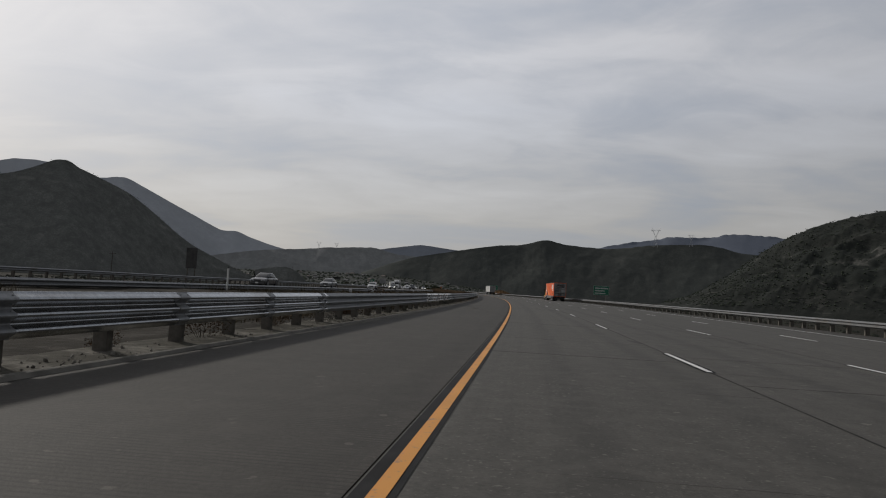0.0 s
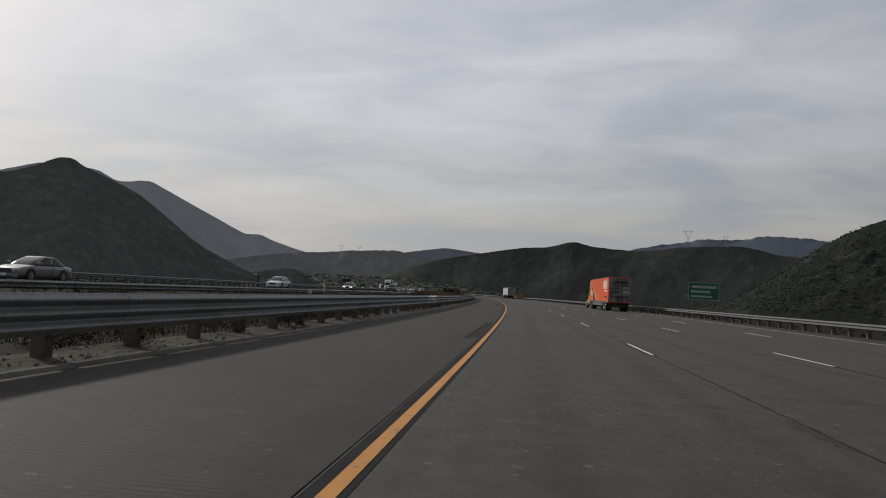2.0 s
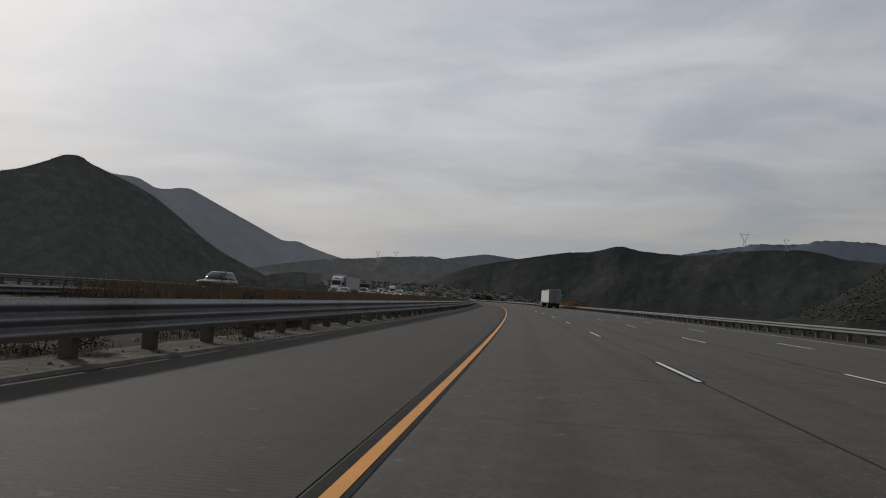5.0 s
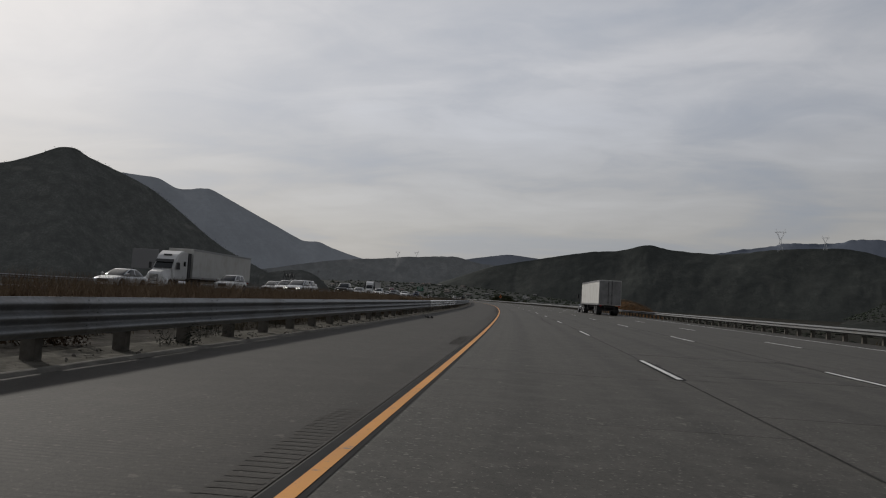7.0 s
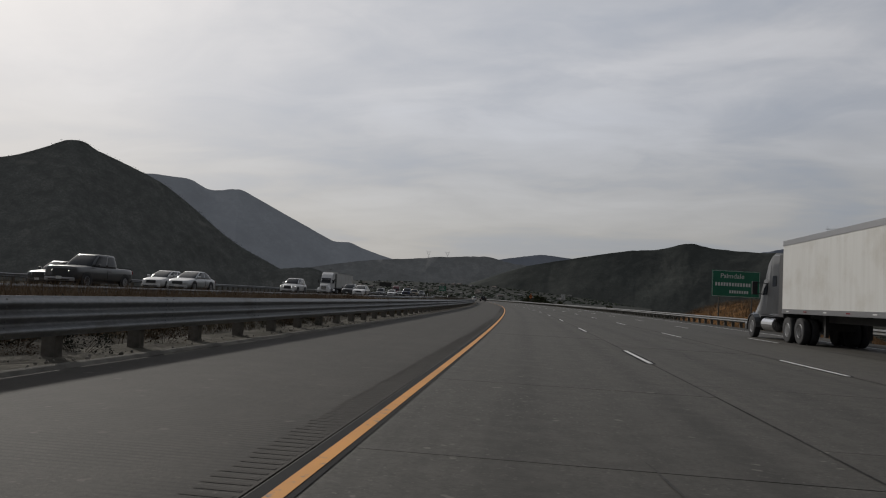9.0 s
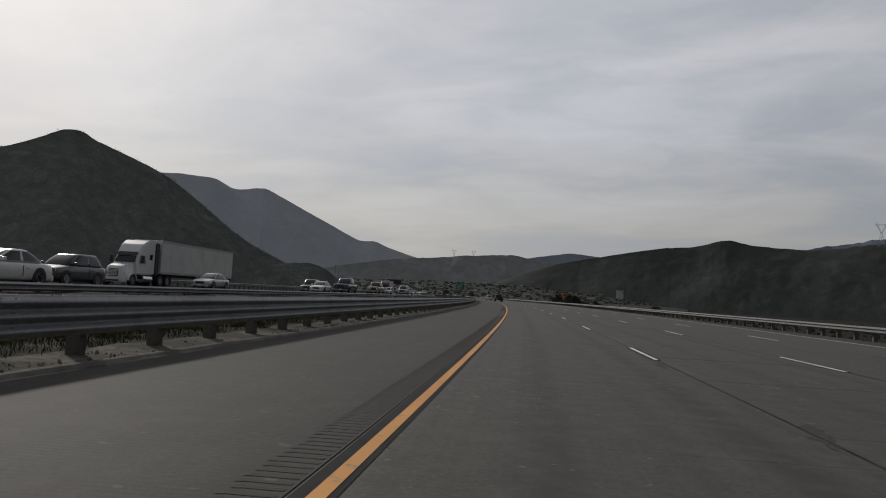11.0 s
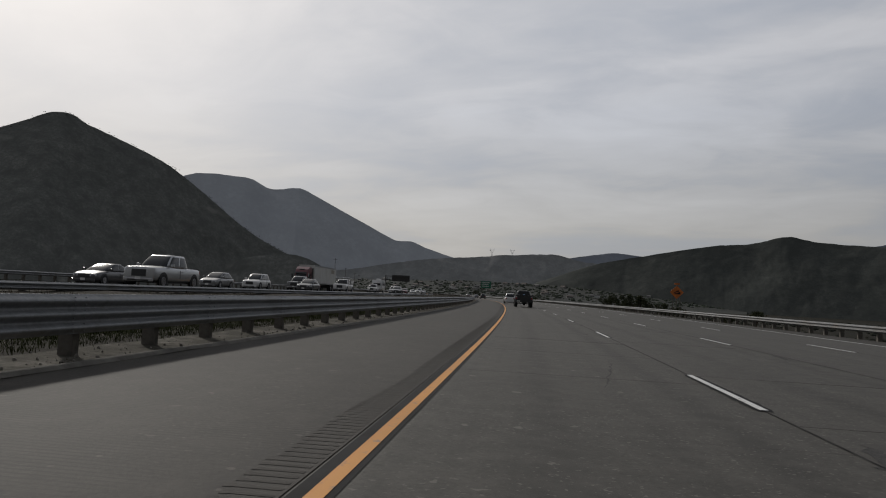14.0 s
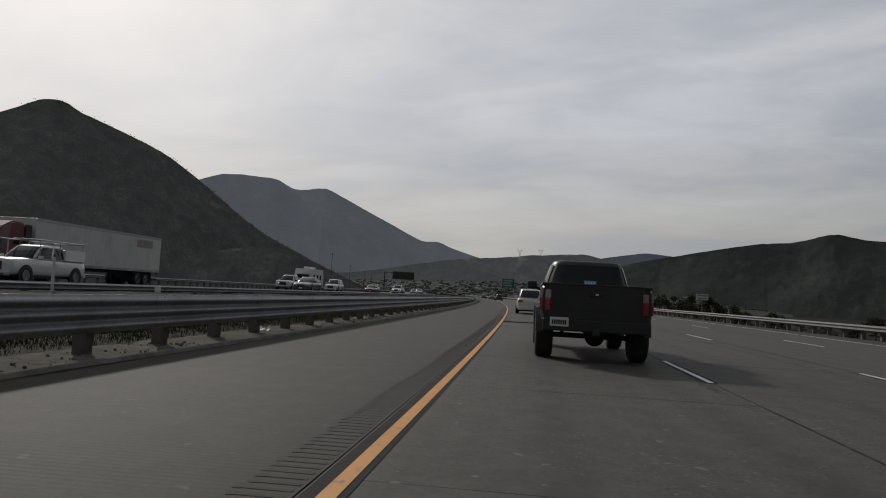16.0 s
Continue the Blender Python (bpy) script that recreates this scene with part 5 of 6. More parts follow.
def road_sign(name, s, l, w, h, z0, base, face, posts, label, rows=(), words=(), turn=0.0, border=True):
    """Panel on posts facing the traffic (towards -y)."""
    top = new(name)
    bm = bmesh.new()
    box(bm, -w / 2, w / 2, -0.02, 0.02, z0, z0 + h, 0.008)
    panel = part("panel", bm, face, top)
    if border:
        for x0, x1, y0, y1 in ((-w / 2 + 0.04, w / 2 - 0.04, z0 + 0.04, z0 + 0.07), (-w / 2 + 0.04, w / 2 - 0.04, z0 + h - 0.07, z0 + h - 0.04), (-w / 2 + 0.04, -w / 2 + 0.07, z0 + 0.07, z0 + h - 0.07), (w / 2 - 0.07, w / 2 - 0.04, z0 + 0.07, z0 + h - 0.07)):
            block("border_strip", (x0, x1, -0.026, -0.0205, y0, y1), SIGN_WHITE if face is GREEN else INK, panel)
    for x in posts:
        bm = bmesh.new()
        rod(bm, (x, 0.08, base), (x, 0.08, z0 + h - 0.1), 0.07, sides=8)
        part("post", bm, POST_WOOD, top)
    for x0, x1, za, zb in rows:
        n = max(1, round((x1 - x0) / ((zb - za) * 0.8)))
        step = (x1 - x0) / n
        for k in range(n):
            block("lettering_bar", (x0 + k * step, x0 + k * step + step * 0.66, -0.028, -0.0205, za, zb), SIGN_WHITE if face is GREEN else INK, panel)
    for text, size, x, z in words:
        lettering("lettering", text, size, SIGN_WHITE if face is GREEN else INK, panel, pose(x, -0.026, z))
    top.matrix_basis = along(s, l, 0) @ pose(0, 0, 0, 0, 0, turn)
    return tagged(top, label, "road sign")


road_sign("guide_sign", 146, 20.4, 3.2, 1.85, 1.75, -1.6, GREEN, (-1.0, 1.0), "green guide sign with white lettering on two posts", rows=((-1.2, 1.35, 2.98, 3.25), (-1.3, 0.7, 2.50, 2.74), (-1.3, 0.9, 2.02, 2.22)), turn=3)
road_sign("guide_sign", 388, 21.2, 4.4, 2.45, 2.5, -2.0, GREEN, (-1.5, 1.5), "tall green guide sign with three lines of white lettering", rows=((-1.9, 1.4, 3.50, 3.82), (-0.6, 1.2, 2.85, 3.12)), words=(("Palmdale", 0.62, -0.35, 4.42),), turn=3)
road_sign("guide_sign", 900, 18.6, 5.7, 4.0, 5.3, -1.6, GREEN, (-2.0, 2.0), "large green guide sign far up the road", rows=((-2.2, 2.0, 8.2, 8.7), (-2.2, 1.4, 7.2, 7.7), (-2.2, 1.8, 6.1, 6.6)), turn=3)
road_sign("lane_sign", 516, 20.0, 1.22, 1.42, 2.0, -1.4, SIGN_WHITE, (0.0,), "white regulatory sign with black capital lettering", words=(("TRUCKS", 0.28, 0, 3.20), ("RIGHT", 0.33, 0, 2.88), ("LANE", 0.33, 0, 2.56), ("ONLY", 0.33, 0, 2.24)))
road_sign("small_sign", 650, 20.6, 1.25, 0.62, 1.9, -1.4, SIGN_WHITE, (0.0,), "small white sign on a single post", rows=((-0.5, 0.5, 2.30, 2.42), (-0.5, 0.5, 2.05, 2.17)))
road_sign("sign_back", 84, -38.4, 1.35, 2.5, 2.0, -0.4, SIGN_DULL, (-0.45, 0.45), "dull grey back of a roadside sign on posts", border=False, turn=0)

work = new("work_sign")
bm = bmesh.new()
box(bm, -0.56, 0.56, -0.012, 0.012, -0.56, 0.56, 0.01)
bmesh.ops.rotate(bm, verts=bm.verts, matrix=Matrix.Rotation(radians(45), 3, "Y"))
diamond = part("diamond_panel", bm, SIGN_ORANGE, work)
diamond.matrix_basis = pose(0, 0, 2.75)
for corners in ([(-0.42, -0.0125, -0.24), (0.42, -0.0125, -0.24), (0.42, -0.0125, 0.02), (0.30, -0.0125, 0.04)],
                [(-0.20, -0.0125, -0.08), (0.26, -0.0125, 0.10), (0.22, -0.0125, 0.26), (-0.10, -0.0125, 0.13)],
                [(-0.34, -0.0125, -0.15), (-0.18, -0.0125, -0.08), (-0.14, -0.0125, 0.02), (-0.30, -0.0125, -0.02)]):
    plate("symbol", corners, INK, diamond, 0.006)
bm = bmesh.new()
box(bm, -0.3, 0.3, -0.012, 0.012, 3.62, 3.82, 0.005)
part("flag_panel", bm, SIGN_ORANGE, work)
for x in (-0.5, 0.0, 0.5):
    bm = bmesh.new()
    rod(bm, (x, 0.06, -1.2), (x * 0.8, 0.06, 2.6 if x else 3.7), 0.045, sides=8)
    part("post", bm, POST_WOOD, work)
work.matrix_basis = along(587, 20.0, 0)
tagged(work, "orange diamond road-work sign on posts", "road sign")


def utility_pole(x, y, base, h, label="weathered wooden utility pole with a crossarm"):
    top = new("utility_pole")
    bm = bmesh.new()
    rod(bm, (0, 0, 0), (0, 0, h), 0.17, 0.11, 10)
    part("pole", bm, POLE_WOOD, top)
    block("crossarm", (-1.3, 1.3, -0.06, 0.06, h - 0.9, h - 0.76), POLE_WOOD, top)
    for k in (-1.15, -0.4, 0.4, 1.15):
        bm = bmesh.new()
        rod(bm, (k, 0, h - 0.76), (k, 0, h - 0.52), 0.05, 0.03, 8)
        part("insulator", bm, SIGN_BACK, top)
    top.matrix_basis = pose(x, y, base, random.uniform(-1, 1), random.uniform(-1, 1), random.uniform(-20, 40))
    return tagged(top, label, "utility pole")


def pylon(x, y, base, h, turn):
    """Lattice transmission tower whose waist forks into two horned arms under a crossarm."""
    top = new("transmission_tower")
    legs = [(-1, -1), (1, -1), (1, 1), (-1, 1)]
    k = h / 46.0
    levels = [(0, 5.2), (0.2, 3.8), (0.38, 2.4), (0.55, 1.3)]
    for (f0, a0), (f1, a1) in zip(levels, levels[1:]):
        bm = bmesh.new()
        for i, (sx, sy) in enumerate(legs):
            rod(bm, (sx * a0 * k, sy * a0 * k, f0 * h), (sx * a1 * k, sy * a1 * k, f1 * h), 0.24 * k, sides=4)
            ox, oy = legs[(i + 1) % 4]
            rod(bm, (sx * a0 * k, sy * a0 * k, f0 * h), (ox * a1 * k, oy * a1 * k, f1 * h), 0.13 * k, sides=4)
            rod(bm, (sx * a1 * k, sy * a1 * k, f1 * h), (ox * a1 * k, oy * a1 * k, f1 * h), 0.13 * k, sides=4)
        part("mast_section", bm, LATTICE, top)
    for sx in (-1, 1):
        bm = bmesh.new()
        for sy in (-1, 1):
            rod(bm, (sx * 1.3 * k, sy * 1.3 * k, 0.55 * h), (sx * 7.6 * k, sy * 0.7 * k, 0.84 * h), 0.23 * k, sides=4)
            rod(bm, (sx * 0.3 * k, sy * 1.3 * k, 0.55 * h), (sx * 5.4 * k, sy * 0.7 * k, 0.84 * h), 0.20 * k, sides=4)
        for j in range(4):
            f, g = j / 4, (j + 1) / 4
            rod(bm, (sx * (1.3 + 6.3 * f) * k, 0, (0.55 + 0.29 * f) * h), (sx * (0.3 + 5.1 * g) * k, 0, (0.55 + 0.29 * g) * h), 0.14 * k, sides=4)
        arm = part("arm", bm, LATTICE, top)
        bm = bmesh.new()
        rod(bm, (sx * 7.6 * k, 0, 0.84 * h), (sx * 8.6 * k, 0, h), 0.12 * k, sides=4)
        rod(bm, (sx * 5.4 * k, 0, 0.84 * h), (sx * 8.6 * k, 0, h), 0.12 * k, sides=4)
        part("horn", bm, LATTICE, arm)
    bm = bmesh.new()
    for z in (0.84, 0.875):
        rod(bm, (-10.5 * k, 0, z * h), (10.5 * k, 0, z * h), 0.20 * k, sides=4)
    for j in range(14):
        rod(bm, ((-10.5 + 1.5 * j) * k, 0, (0.84 if j % 2 else 0.875) * h), ((-9.0 + 1.5 * j) * k, 0, (0.875 if j % 2 else 0.84) * h), 0.12 * k, sides=4)
    part("crossarm", bm, LATTICE, top)
    top.matrix_basis = pose(x, y, base, 0, 0, turn)
    return tagged(top, "steel lattice transmission tower on the ridge", "tower", "transmission towers")


for x, y, base, h, turn in ((-1000, 3255, 150, 44, 12), (-922, 3280, 152, 44, 12), (396, 2425, 178, 66, -10), (505, 2402, 184, 42, -8)):
    pylon(x, y, base, h, turn)
for x, y, base, h in POLES:
    utility_pole(x, y, min(base, -6.5), h + base - min(base, -6.5))

mast = new("light_mast")
bm = bmesh.new()
rod(bm, (0, 0, 0), (0, 0, 26), 0.34, 0.16, 12)
part("pole", bm, SIGN_BACK, mast)
bm = bmesh.new()
lathe(bm, [(0.2, 0), (0.9, 0.15), (0.9, 0.5), (0.3, 0.8)], 25.6, 14, "z")
part("lamp_ring", bm, SIGN_BACK, mast)
mast.matrix_basis = pose(MAST[0], MAST[1], -7)
tagged(mast, "tall grey light mast beside the freeway", "lamp post")
road_sign("sign_back", 323, -38.0, 2.9, 2.1, 2.4, -0.4, SIGN_BACK, (-1.25, 1.25), "broad bare back of a sign between two posts", border=False)


gantry = new("overhead_sign")
bm = bmesh.new()
rod(bm, (-8.0, 0.0, -0.2), (-8.0, 0.0, 8.6), 0.28, 0.22, 12)
part("post", bm, SIGN_DULL, gantry)
for z in (6.3, 8.2):
    bm = bmesh.new()
    rod(bm, (-8.2, 0.0, z), (5.0, 0.0, z), 0.12, sides=8)
    part("truss_chord", bm, SIGN_DULL, gantry)
for k in range(9):
    bm = bmesh.new()
    rod(bm, (-7.6 + k * 1.4, 0.0, 6.3 if k % 2 else 8.2), (-6.2 + k * 1.4, 0.0, 8.2 if k % 2 else 6.3), 0.05, sides=6)
    part("truss_brace", bm, SIGN_DULL, gantry)
block("panel", (-4.6, 4.8, 0.14, 0.2, 5.6, 8.9), SIGN_DULL, gantry, 0.01, "dull back of the sign panel")
gantry.matrix_basis = along(885, -29.5, OPP)
tagged(gantry, "overhead guide sign seen from its dull back", "road sign")


def delineator(s, l):
    """Small white reflector panel on a short post."""
    top = new("delineator")
    bm = bmesh.new()
    rod(bm, (0, 0.03, -0.1), (0, 0.03, 0.5), 0.03, sides=8)
    part("post", bm, POST_WOOD, top)
    block("reflector", (-0.15, 0.15, -0.012, 0.012, 0.24, 0.60), WHITE_VINYL, top, 0.006)
    top.matrix_basis = along(s, l, 0.08)
    return tagged(top, "small square white reflector on a short post", "reflector", "reflectors on the median")


def marker_post(s, l):
    top = new("marker_post")
    bm = bmesh.new()
    rod(bm, (0, 0, -0.15), (0, 0, 1.55), 0.055, 0.05, 10)
    part("tube", bm, SIGN_WHITE, top)
    bm = bmesh.new()
    rod(bm, (0, 0, 1.552), (0, 0, 1.62), 0.062, 0.04, 10)
    part("cap", bm, TRIM, top)
    top.matrix_basis = along(s, l, 0.1)
    return tagged(top, "pale slim marker post beside the median rail", "post", "marker posts on the median")


for s in (70, 82, 126, 192, 265, 520, 603):
    delineator(s, -15.75)
for s in (39, 131, 493.4, 515.2, 595.7):
    marker_post(s, -15.9)

# ---- town at the foot of the hills
foothill = mountain("foothill", [(-1500, 2250, 2), (-1150, 2330, 26), (-900, 2380, 36), (-700, 2400, 40), (-480, 2420, 38), (-250, 2440, 26), (-50, 2440, 0)],
                    620, 300, HILL_TOWN, "low settled slope at the end of the valley", 7.7, nu=150, nv=50, gully=0.006, rough=0.05, lumps=0.012)
STUCCO = [material("pale_stucco", (0.28, 0.27, 0.248), 0.85, build=worn(0.4, 0.1)), material("grey_stucco", (0.20, 0.197, 0.19), 0.85, build=worn(0.4, 0.1))]
ROOFS = [material("brown_roof_tile", (0.105, 0.085, 0.072), 0.85, build=worn(0.6, 0.25)), material("grey_roof_shingle", (0.12, 0.12, 0.117), 0.85, build=worn(0.6, 0.25))]


def house(x, y, z, turn, w, d, h, wall_mat, roof_mat):
    top = new("house")
    block("wall", (-w / 2, w / 2, -d / 2, d / 2, -2.0, h), wall_mat, top)
    bm = bmesh.new()
    loft(bm, [[(-w / 2 - 0.5, -d / 2 - 0.5, h), (w / 2 + 0.5, -d / 2 - 0.5, h), (w / 2 + 0.5, d / 2 + 0.5, h), (-w / 2 - 0.5, d / 2 + 0.5, h)],
              [(-w / 2 + 1.5, -0.2, h + d * 0.26), (w / 2 - 1.5, -0.2, h + d * 0.26), (w / 2 - 1.5, 0.2, h + d * 0.26), (-w / 2 + 1.5, 0.2, h + d * 0.26)]])
    part("roof", bm, roof_mat, top)
    for k in (-0.3, 0.0, 0.3):
        block("window", (w * k - 0.8, w * k + 0.8, -d / 2 - 0.06, -d / 2 + 0.02, h - 2.2, h - 0.8), GLASS, top)
    top.matrix_basis = pose(x, y, z, 0, 0, turn)
    return tagged(top, "small pale house with a low pitched roof", "house", "houses of the valley town")


spots = [v.co for v in foothill.data.vertices]
near_side = [c for c in spots if -1250 < c.x < -230 and c.y < 2385 and 5 < c.z < 38]
random.shuffle(near_side)
taken = []
for c in near_side:
    if len(taken) >= 44:
        break
    if all((c - o).length > 24 for o in taken) and noise.noise(c * 0.012) > -0.12:
        taken.append(c.copy())
        house(c.x, c.y, c.z, random.uniform(-25, 25), random.uniform(9, 16), random.uniform(8, 11), random.uniform(2.8, 5.0), random.choice(STUCCO), random.choice(ROOFS))

# ---- plants


def leaf_material(name, a, b):
    def build(n, c):
        rnd = n.add("ShaderNodeNewGeometry").outputs["Random Per Island"]
        return n.mix(rnd, (*a, 1), (*b, 1))
    return material(name, a, 0.95, build=build)


LEAF = leaf_material("dull_green_leaves", (0.030, 0.038, 0.020), (0.058, 0.062, 0.034))
SCRUB = leaf_material("grey_green_scrub", (0.019, 0.0225, 0.017), (0.036, 0.038, 0.030))
SHRUB = leaf_material("hillside_shrubs", (0.034, 0.042, 0.032), (0.062, 0.072, 0.054))
GREEN_GRASS = leaf_material("olive_grass", (0.030, 0.038, 0.014), (0.062, 0.066, 0.026))
STRAW = leaf_material("dry_straw", (0.045, 0.036, 0.022), (0.095, 0.075, 0.047))
WEED = leaf_material("russet_weed_stalks", (0.10, 0.072, 0.048), (0.20, 0.145, 0.095))
RUSSET = leaf_material("russet_dead_brush", (0.040, 0.027, 0.017), (0.085, 0.054, 0.032))
BARK = material("grey_brown_bark", (0.07, 0.055, 0.042), 0.95, build=worn(4.0, 0.3), bump=(20, 0.7, 0.03))


def leaf_cloud(name, puffs, count, size, mat, parent, flat=0.0):
    """Many small leaf clumps strewn through a few puffs (centre, radius)."""
    verts, faces = [], []
    for _ in range(count):
        c, r = random.choice(puffs)
        d = Vector((random.gauss(0, 1), random.gauss(0, 1), random.gauss(0, 0.8))).normalized() * r * random.uniform(0.45, 1.05)
        p = Vector(c) + d
        a, b = Vector((random.gauss(0, 1), random.gauss(0, 1), random.gauss(0, 0.6))).normalized(), Vector((random.gauss(0, 1), random.gauss(0, 1), random.gauss(0, 1))).normalized()
        s = size * random.uniform(0.5, 1.3)
        o = len(verts)
        verts += [p - a * s, p + b * s * 0.6, p + a * s, p - b * s * 0.6]
        faces.append((o, o + 1, o + 2, o + 3))
    me = bpy.data.meshes.new(name)
    me.from_pydata(verts, [], faces)
    me.materials.append(mat)
    return raw_part(name, me, parent)


def tree(x, y, z, h, spread, label="dark green valley tree with a ragged crown"):
    top = new("tree")
    bm = bmesh.new()
    rod(bm, (0, 0, -0.5), (0.15, 0.1, h * 0.45), h * 0.028, h * 0.018, 9)
    puffs = []
    for k in range(7):
        a = k * 2.4 + random.random()
        tip = Vector((math.cos(a) * spread * random.uniform(0.3, 0.75), math.sin(a) * spread * random.uniform(0.3, 0.75), h * random.uniform(0.5, 0.9)))
        rod(bm, (0.1, 0.1, h * random.uniform(0.28, 0.45)), tip, h * 0.014, h * 0.004, 6)
        puffs.append((tip, spread * random.uniform(0.28, 0.5)))
    part("trunk", bm, BARK, top)
    leaf_cloud("crown", puffs, 1500, h * 0.032, LEAF, top)
    top.matrix_basis = pose(x, y, z, 0, 0, random.uniform(0, 360))
    return tagged(top, label, "tree", "trees in the valley")


for x, y, h, sp in ((-104, 805, 12, 4.2), (-95, 798, 9, 3.6), (-112, 842, 13, 5.0), (-86, 770, 8, 3.4), (-120, 875, 12, 5.0), (-70, 752, 7, 3.2), (-135, 930, 14, 6.0), (-98, 860, 10, 4.6), (-150, 990, 13, 6.0), (-60, 800, 9, 4.0), (-260, 1120, 12, 6.0), (-230, 1090, 10, 5.0), (-300, 1150, 13, 6.0), (-215, 1060, 9, 5.0)):
    tree(x, y, -7.2, h, sp)


def bush(s, l, z, r, mat, label, leaves=1500):
    top = new("bush")
    bm = bmesh.new()
    puffs = []
    for k in range(11):
        a = k * 1.15 + random.random()
        tip = Vector((math.cos(a) * r * 0.5, math.sin(a) * r * 0.8, r * random.uniform(0.15, 0.9)))
        rod(bm, (0, 0, -0.1), tip, r * 0.014, r * 0.005, 5)
        puffs.append((tip, r * 0.42))
    part("stem", bm, BARK, top)
    leaf_cloud("foliage", puffs, leaves, r * 0.05, mat, top)
    top.matrix_basis = along(s, l, z, random.uniform(0, 360))
    return tagged(top, label, "bush", "brush along the median")


for s, l, r, mat in ((26, -5.9, 0.75, RUSSET), (33, -6.0, 0.9, RUSSET), (61, -6.1, 0.7, SCRUB), (72, -6.0, 0.8, RUSSET), (96, -6.0, 0.7, RUSSET), (118, -6.2, 0.8, SCRUB), (131, -6.0, 0.7, RUSSET), (151, -6.0, 0.8, RUSSET), (174, -6.1, 0.7, RUSSET), (196, -6.3, 0.8, SCRUB), (214, -6.0, 0.7, RUSSET),
                     (242, -6.0, 0.8, RUSSET), (259, -6.0, 0.7, RUSSET), (270, -6.2, 0.75, RUSSET), (283, -6.0, 0.7, RUSSET), (296, -6.1, 0.8, RUSSET), (311, -6.0, 0.7, RUSSET), (329, -6.0, 0.7, SCRUB), (352, -6.2, 0.8, RUSSET), (371, -6.0, 0.7, RUSSET), (388, -6.0, 0.8, RUSSET)):
    bush(s, l, 0.0, r, mat, "dead brown brush growing behind the guardrail" if mat is RUSSET else "grey-green brush behind the guardrail")


random.seed(21)
for k in range(34):
    s = 8 + k * 12.1 + random.uniform(-5, 5)
    bush(s, random.uniform(-5.9, -5.55), 0.0, random.uniform(0.38, 0.62), RUSSET if random.random() < 0.7 else SCRUB, "low brown brush at the guardrail posts")


for k in range(112):
    s = 3 + k * 3.05 + random.uniform(-2.0, 2.0)
    bush(s, random.uniform(-5.25, -4.72), 0.0, random.uniform(0.26, 0.50), RUSSET if random.random() < 0.45 else SCRUB, "ragged dry brush between the guardrail posts", 650)


def grass_strip(name, s0, s1, l0, l1, ground_z, clumps, height, mat, label, blades=7, gaps=-0.12):
    """Tufts of dry blades on the ground."""
    verts, faces = [], []
    for _ in range(clumps):
        s, l = random.uniform(s0, s1), random.uniform(l0, l1)
        if noise.noise(Vector((s * 0.06, l * 0.15, 2.0))) < gaps:
            continue
        base = at(s, l, ground_z(s, l))
        for _ in range(blades):
            a, h = random.uniform(0, 6.283), height * random.uniform(0.5, 1.25)
            lean = Vector((math.cos(a), math.sin(a), 0)) * h * random.uniform(0.2, 1.0)
            side = Vector((-math.sin(a), math.cos(a), 0)) * 0.011
            root = base + Vector((random.gauss(0, 0.10), random.gauss(0, 0.10), -0.05))
            o = len(verts)
            verts += [root - side, root + side, root + lean + Vector((0, 0, h))]
            faces.append((o, o + 1, o + 2))
    me = bpy.data.meshes.new(name)
    me.from_pydata(verts, [], faces)
    me.materials.append(mat)
    return tagged(new(name, me), label, "grass", kind="stuff")


def median_z(s, l):
    return float(np.interp(l, (-17.8, -17.3, -16.2, -14.8, -12.5, -10.0, -7.5, -5.5), (0.51, 0.48, 0.42, 0.34, 0.18, 0.05, 0.03, 0.08)))


grass_strip("dry_grass", -10, 210, -16.8, -6.4, median_z, 6500, 0.36, STRAW, "dry straw-coloured grass on the median")
grass_strip("dry_weeds", 200, 336, -15.8, -6.6, median_z, 14200, 0.95, WEED, "tall russet weeds on the median", gaps=-0.45)
grass_strip("dry_weeds", 334, 394, -15.8, -6.6, median_z, 5600, 0.55, WEED, "lower russet weeds on the median", gaps=-0.3)
grass_strip("dry_grass", 392, 760, -16.8, -6.4, median_z, 5000, 0.20, STRAW, "sparse dry grass on the median")
grass_strip("verge_grass", -5, 380, -6.5, -5.3, lambda s, l: 0.06, 9000, 0.17, STRAW, "short dry weeds behind the guardrail posts")
grass_strip("verge_grass", 375, 680, -7.1, -5.35, lambda s, l: 0.06, 26000, 0.13, GREEN_GRASS, "short olive-green grass behind the guardrail", gaps=-0.5)
grass_strip("slope_grass", 20, 760, 18.3, 24.0, lambda s, l: float(np.interp(l, (18.2, 21, 27), (-0.1, -1.2, -4.0))), 6500, 0.5, STRAW, "dry grass on the outer embankment")

# russet bank beside the tall guide sign
ORANGE_SOIL = material("russet_bank_soil", (0.1, 0.06, 0.03), 0.95, build=dry_ground((0.10, 0.052, 0.020), (0.15, 0.075, 0.028), (0.20, 0.105, 0.042)), bump=(2.0, 0.9, 0.15))


def bank_z(s, l):
    f = max(0.0, 1 - ((s - 398) / 26) ** 2) * max(0.0, 1 - ((l - 26.5) / 7.5) ** 2)
    return -4.2 + 6.4 * f ** 0.6 + 0.25 * noise.fractal(Vector((s * 0.3, l * 0.4, 6.0)), 0.8, 2.0, 3) * min(1.0, 4 * f)


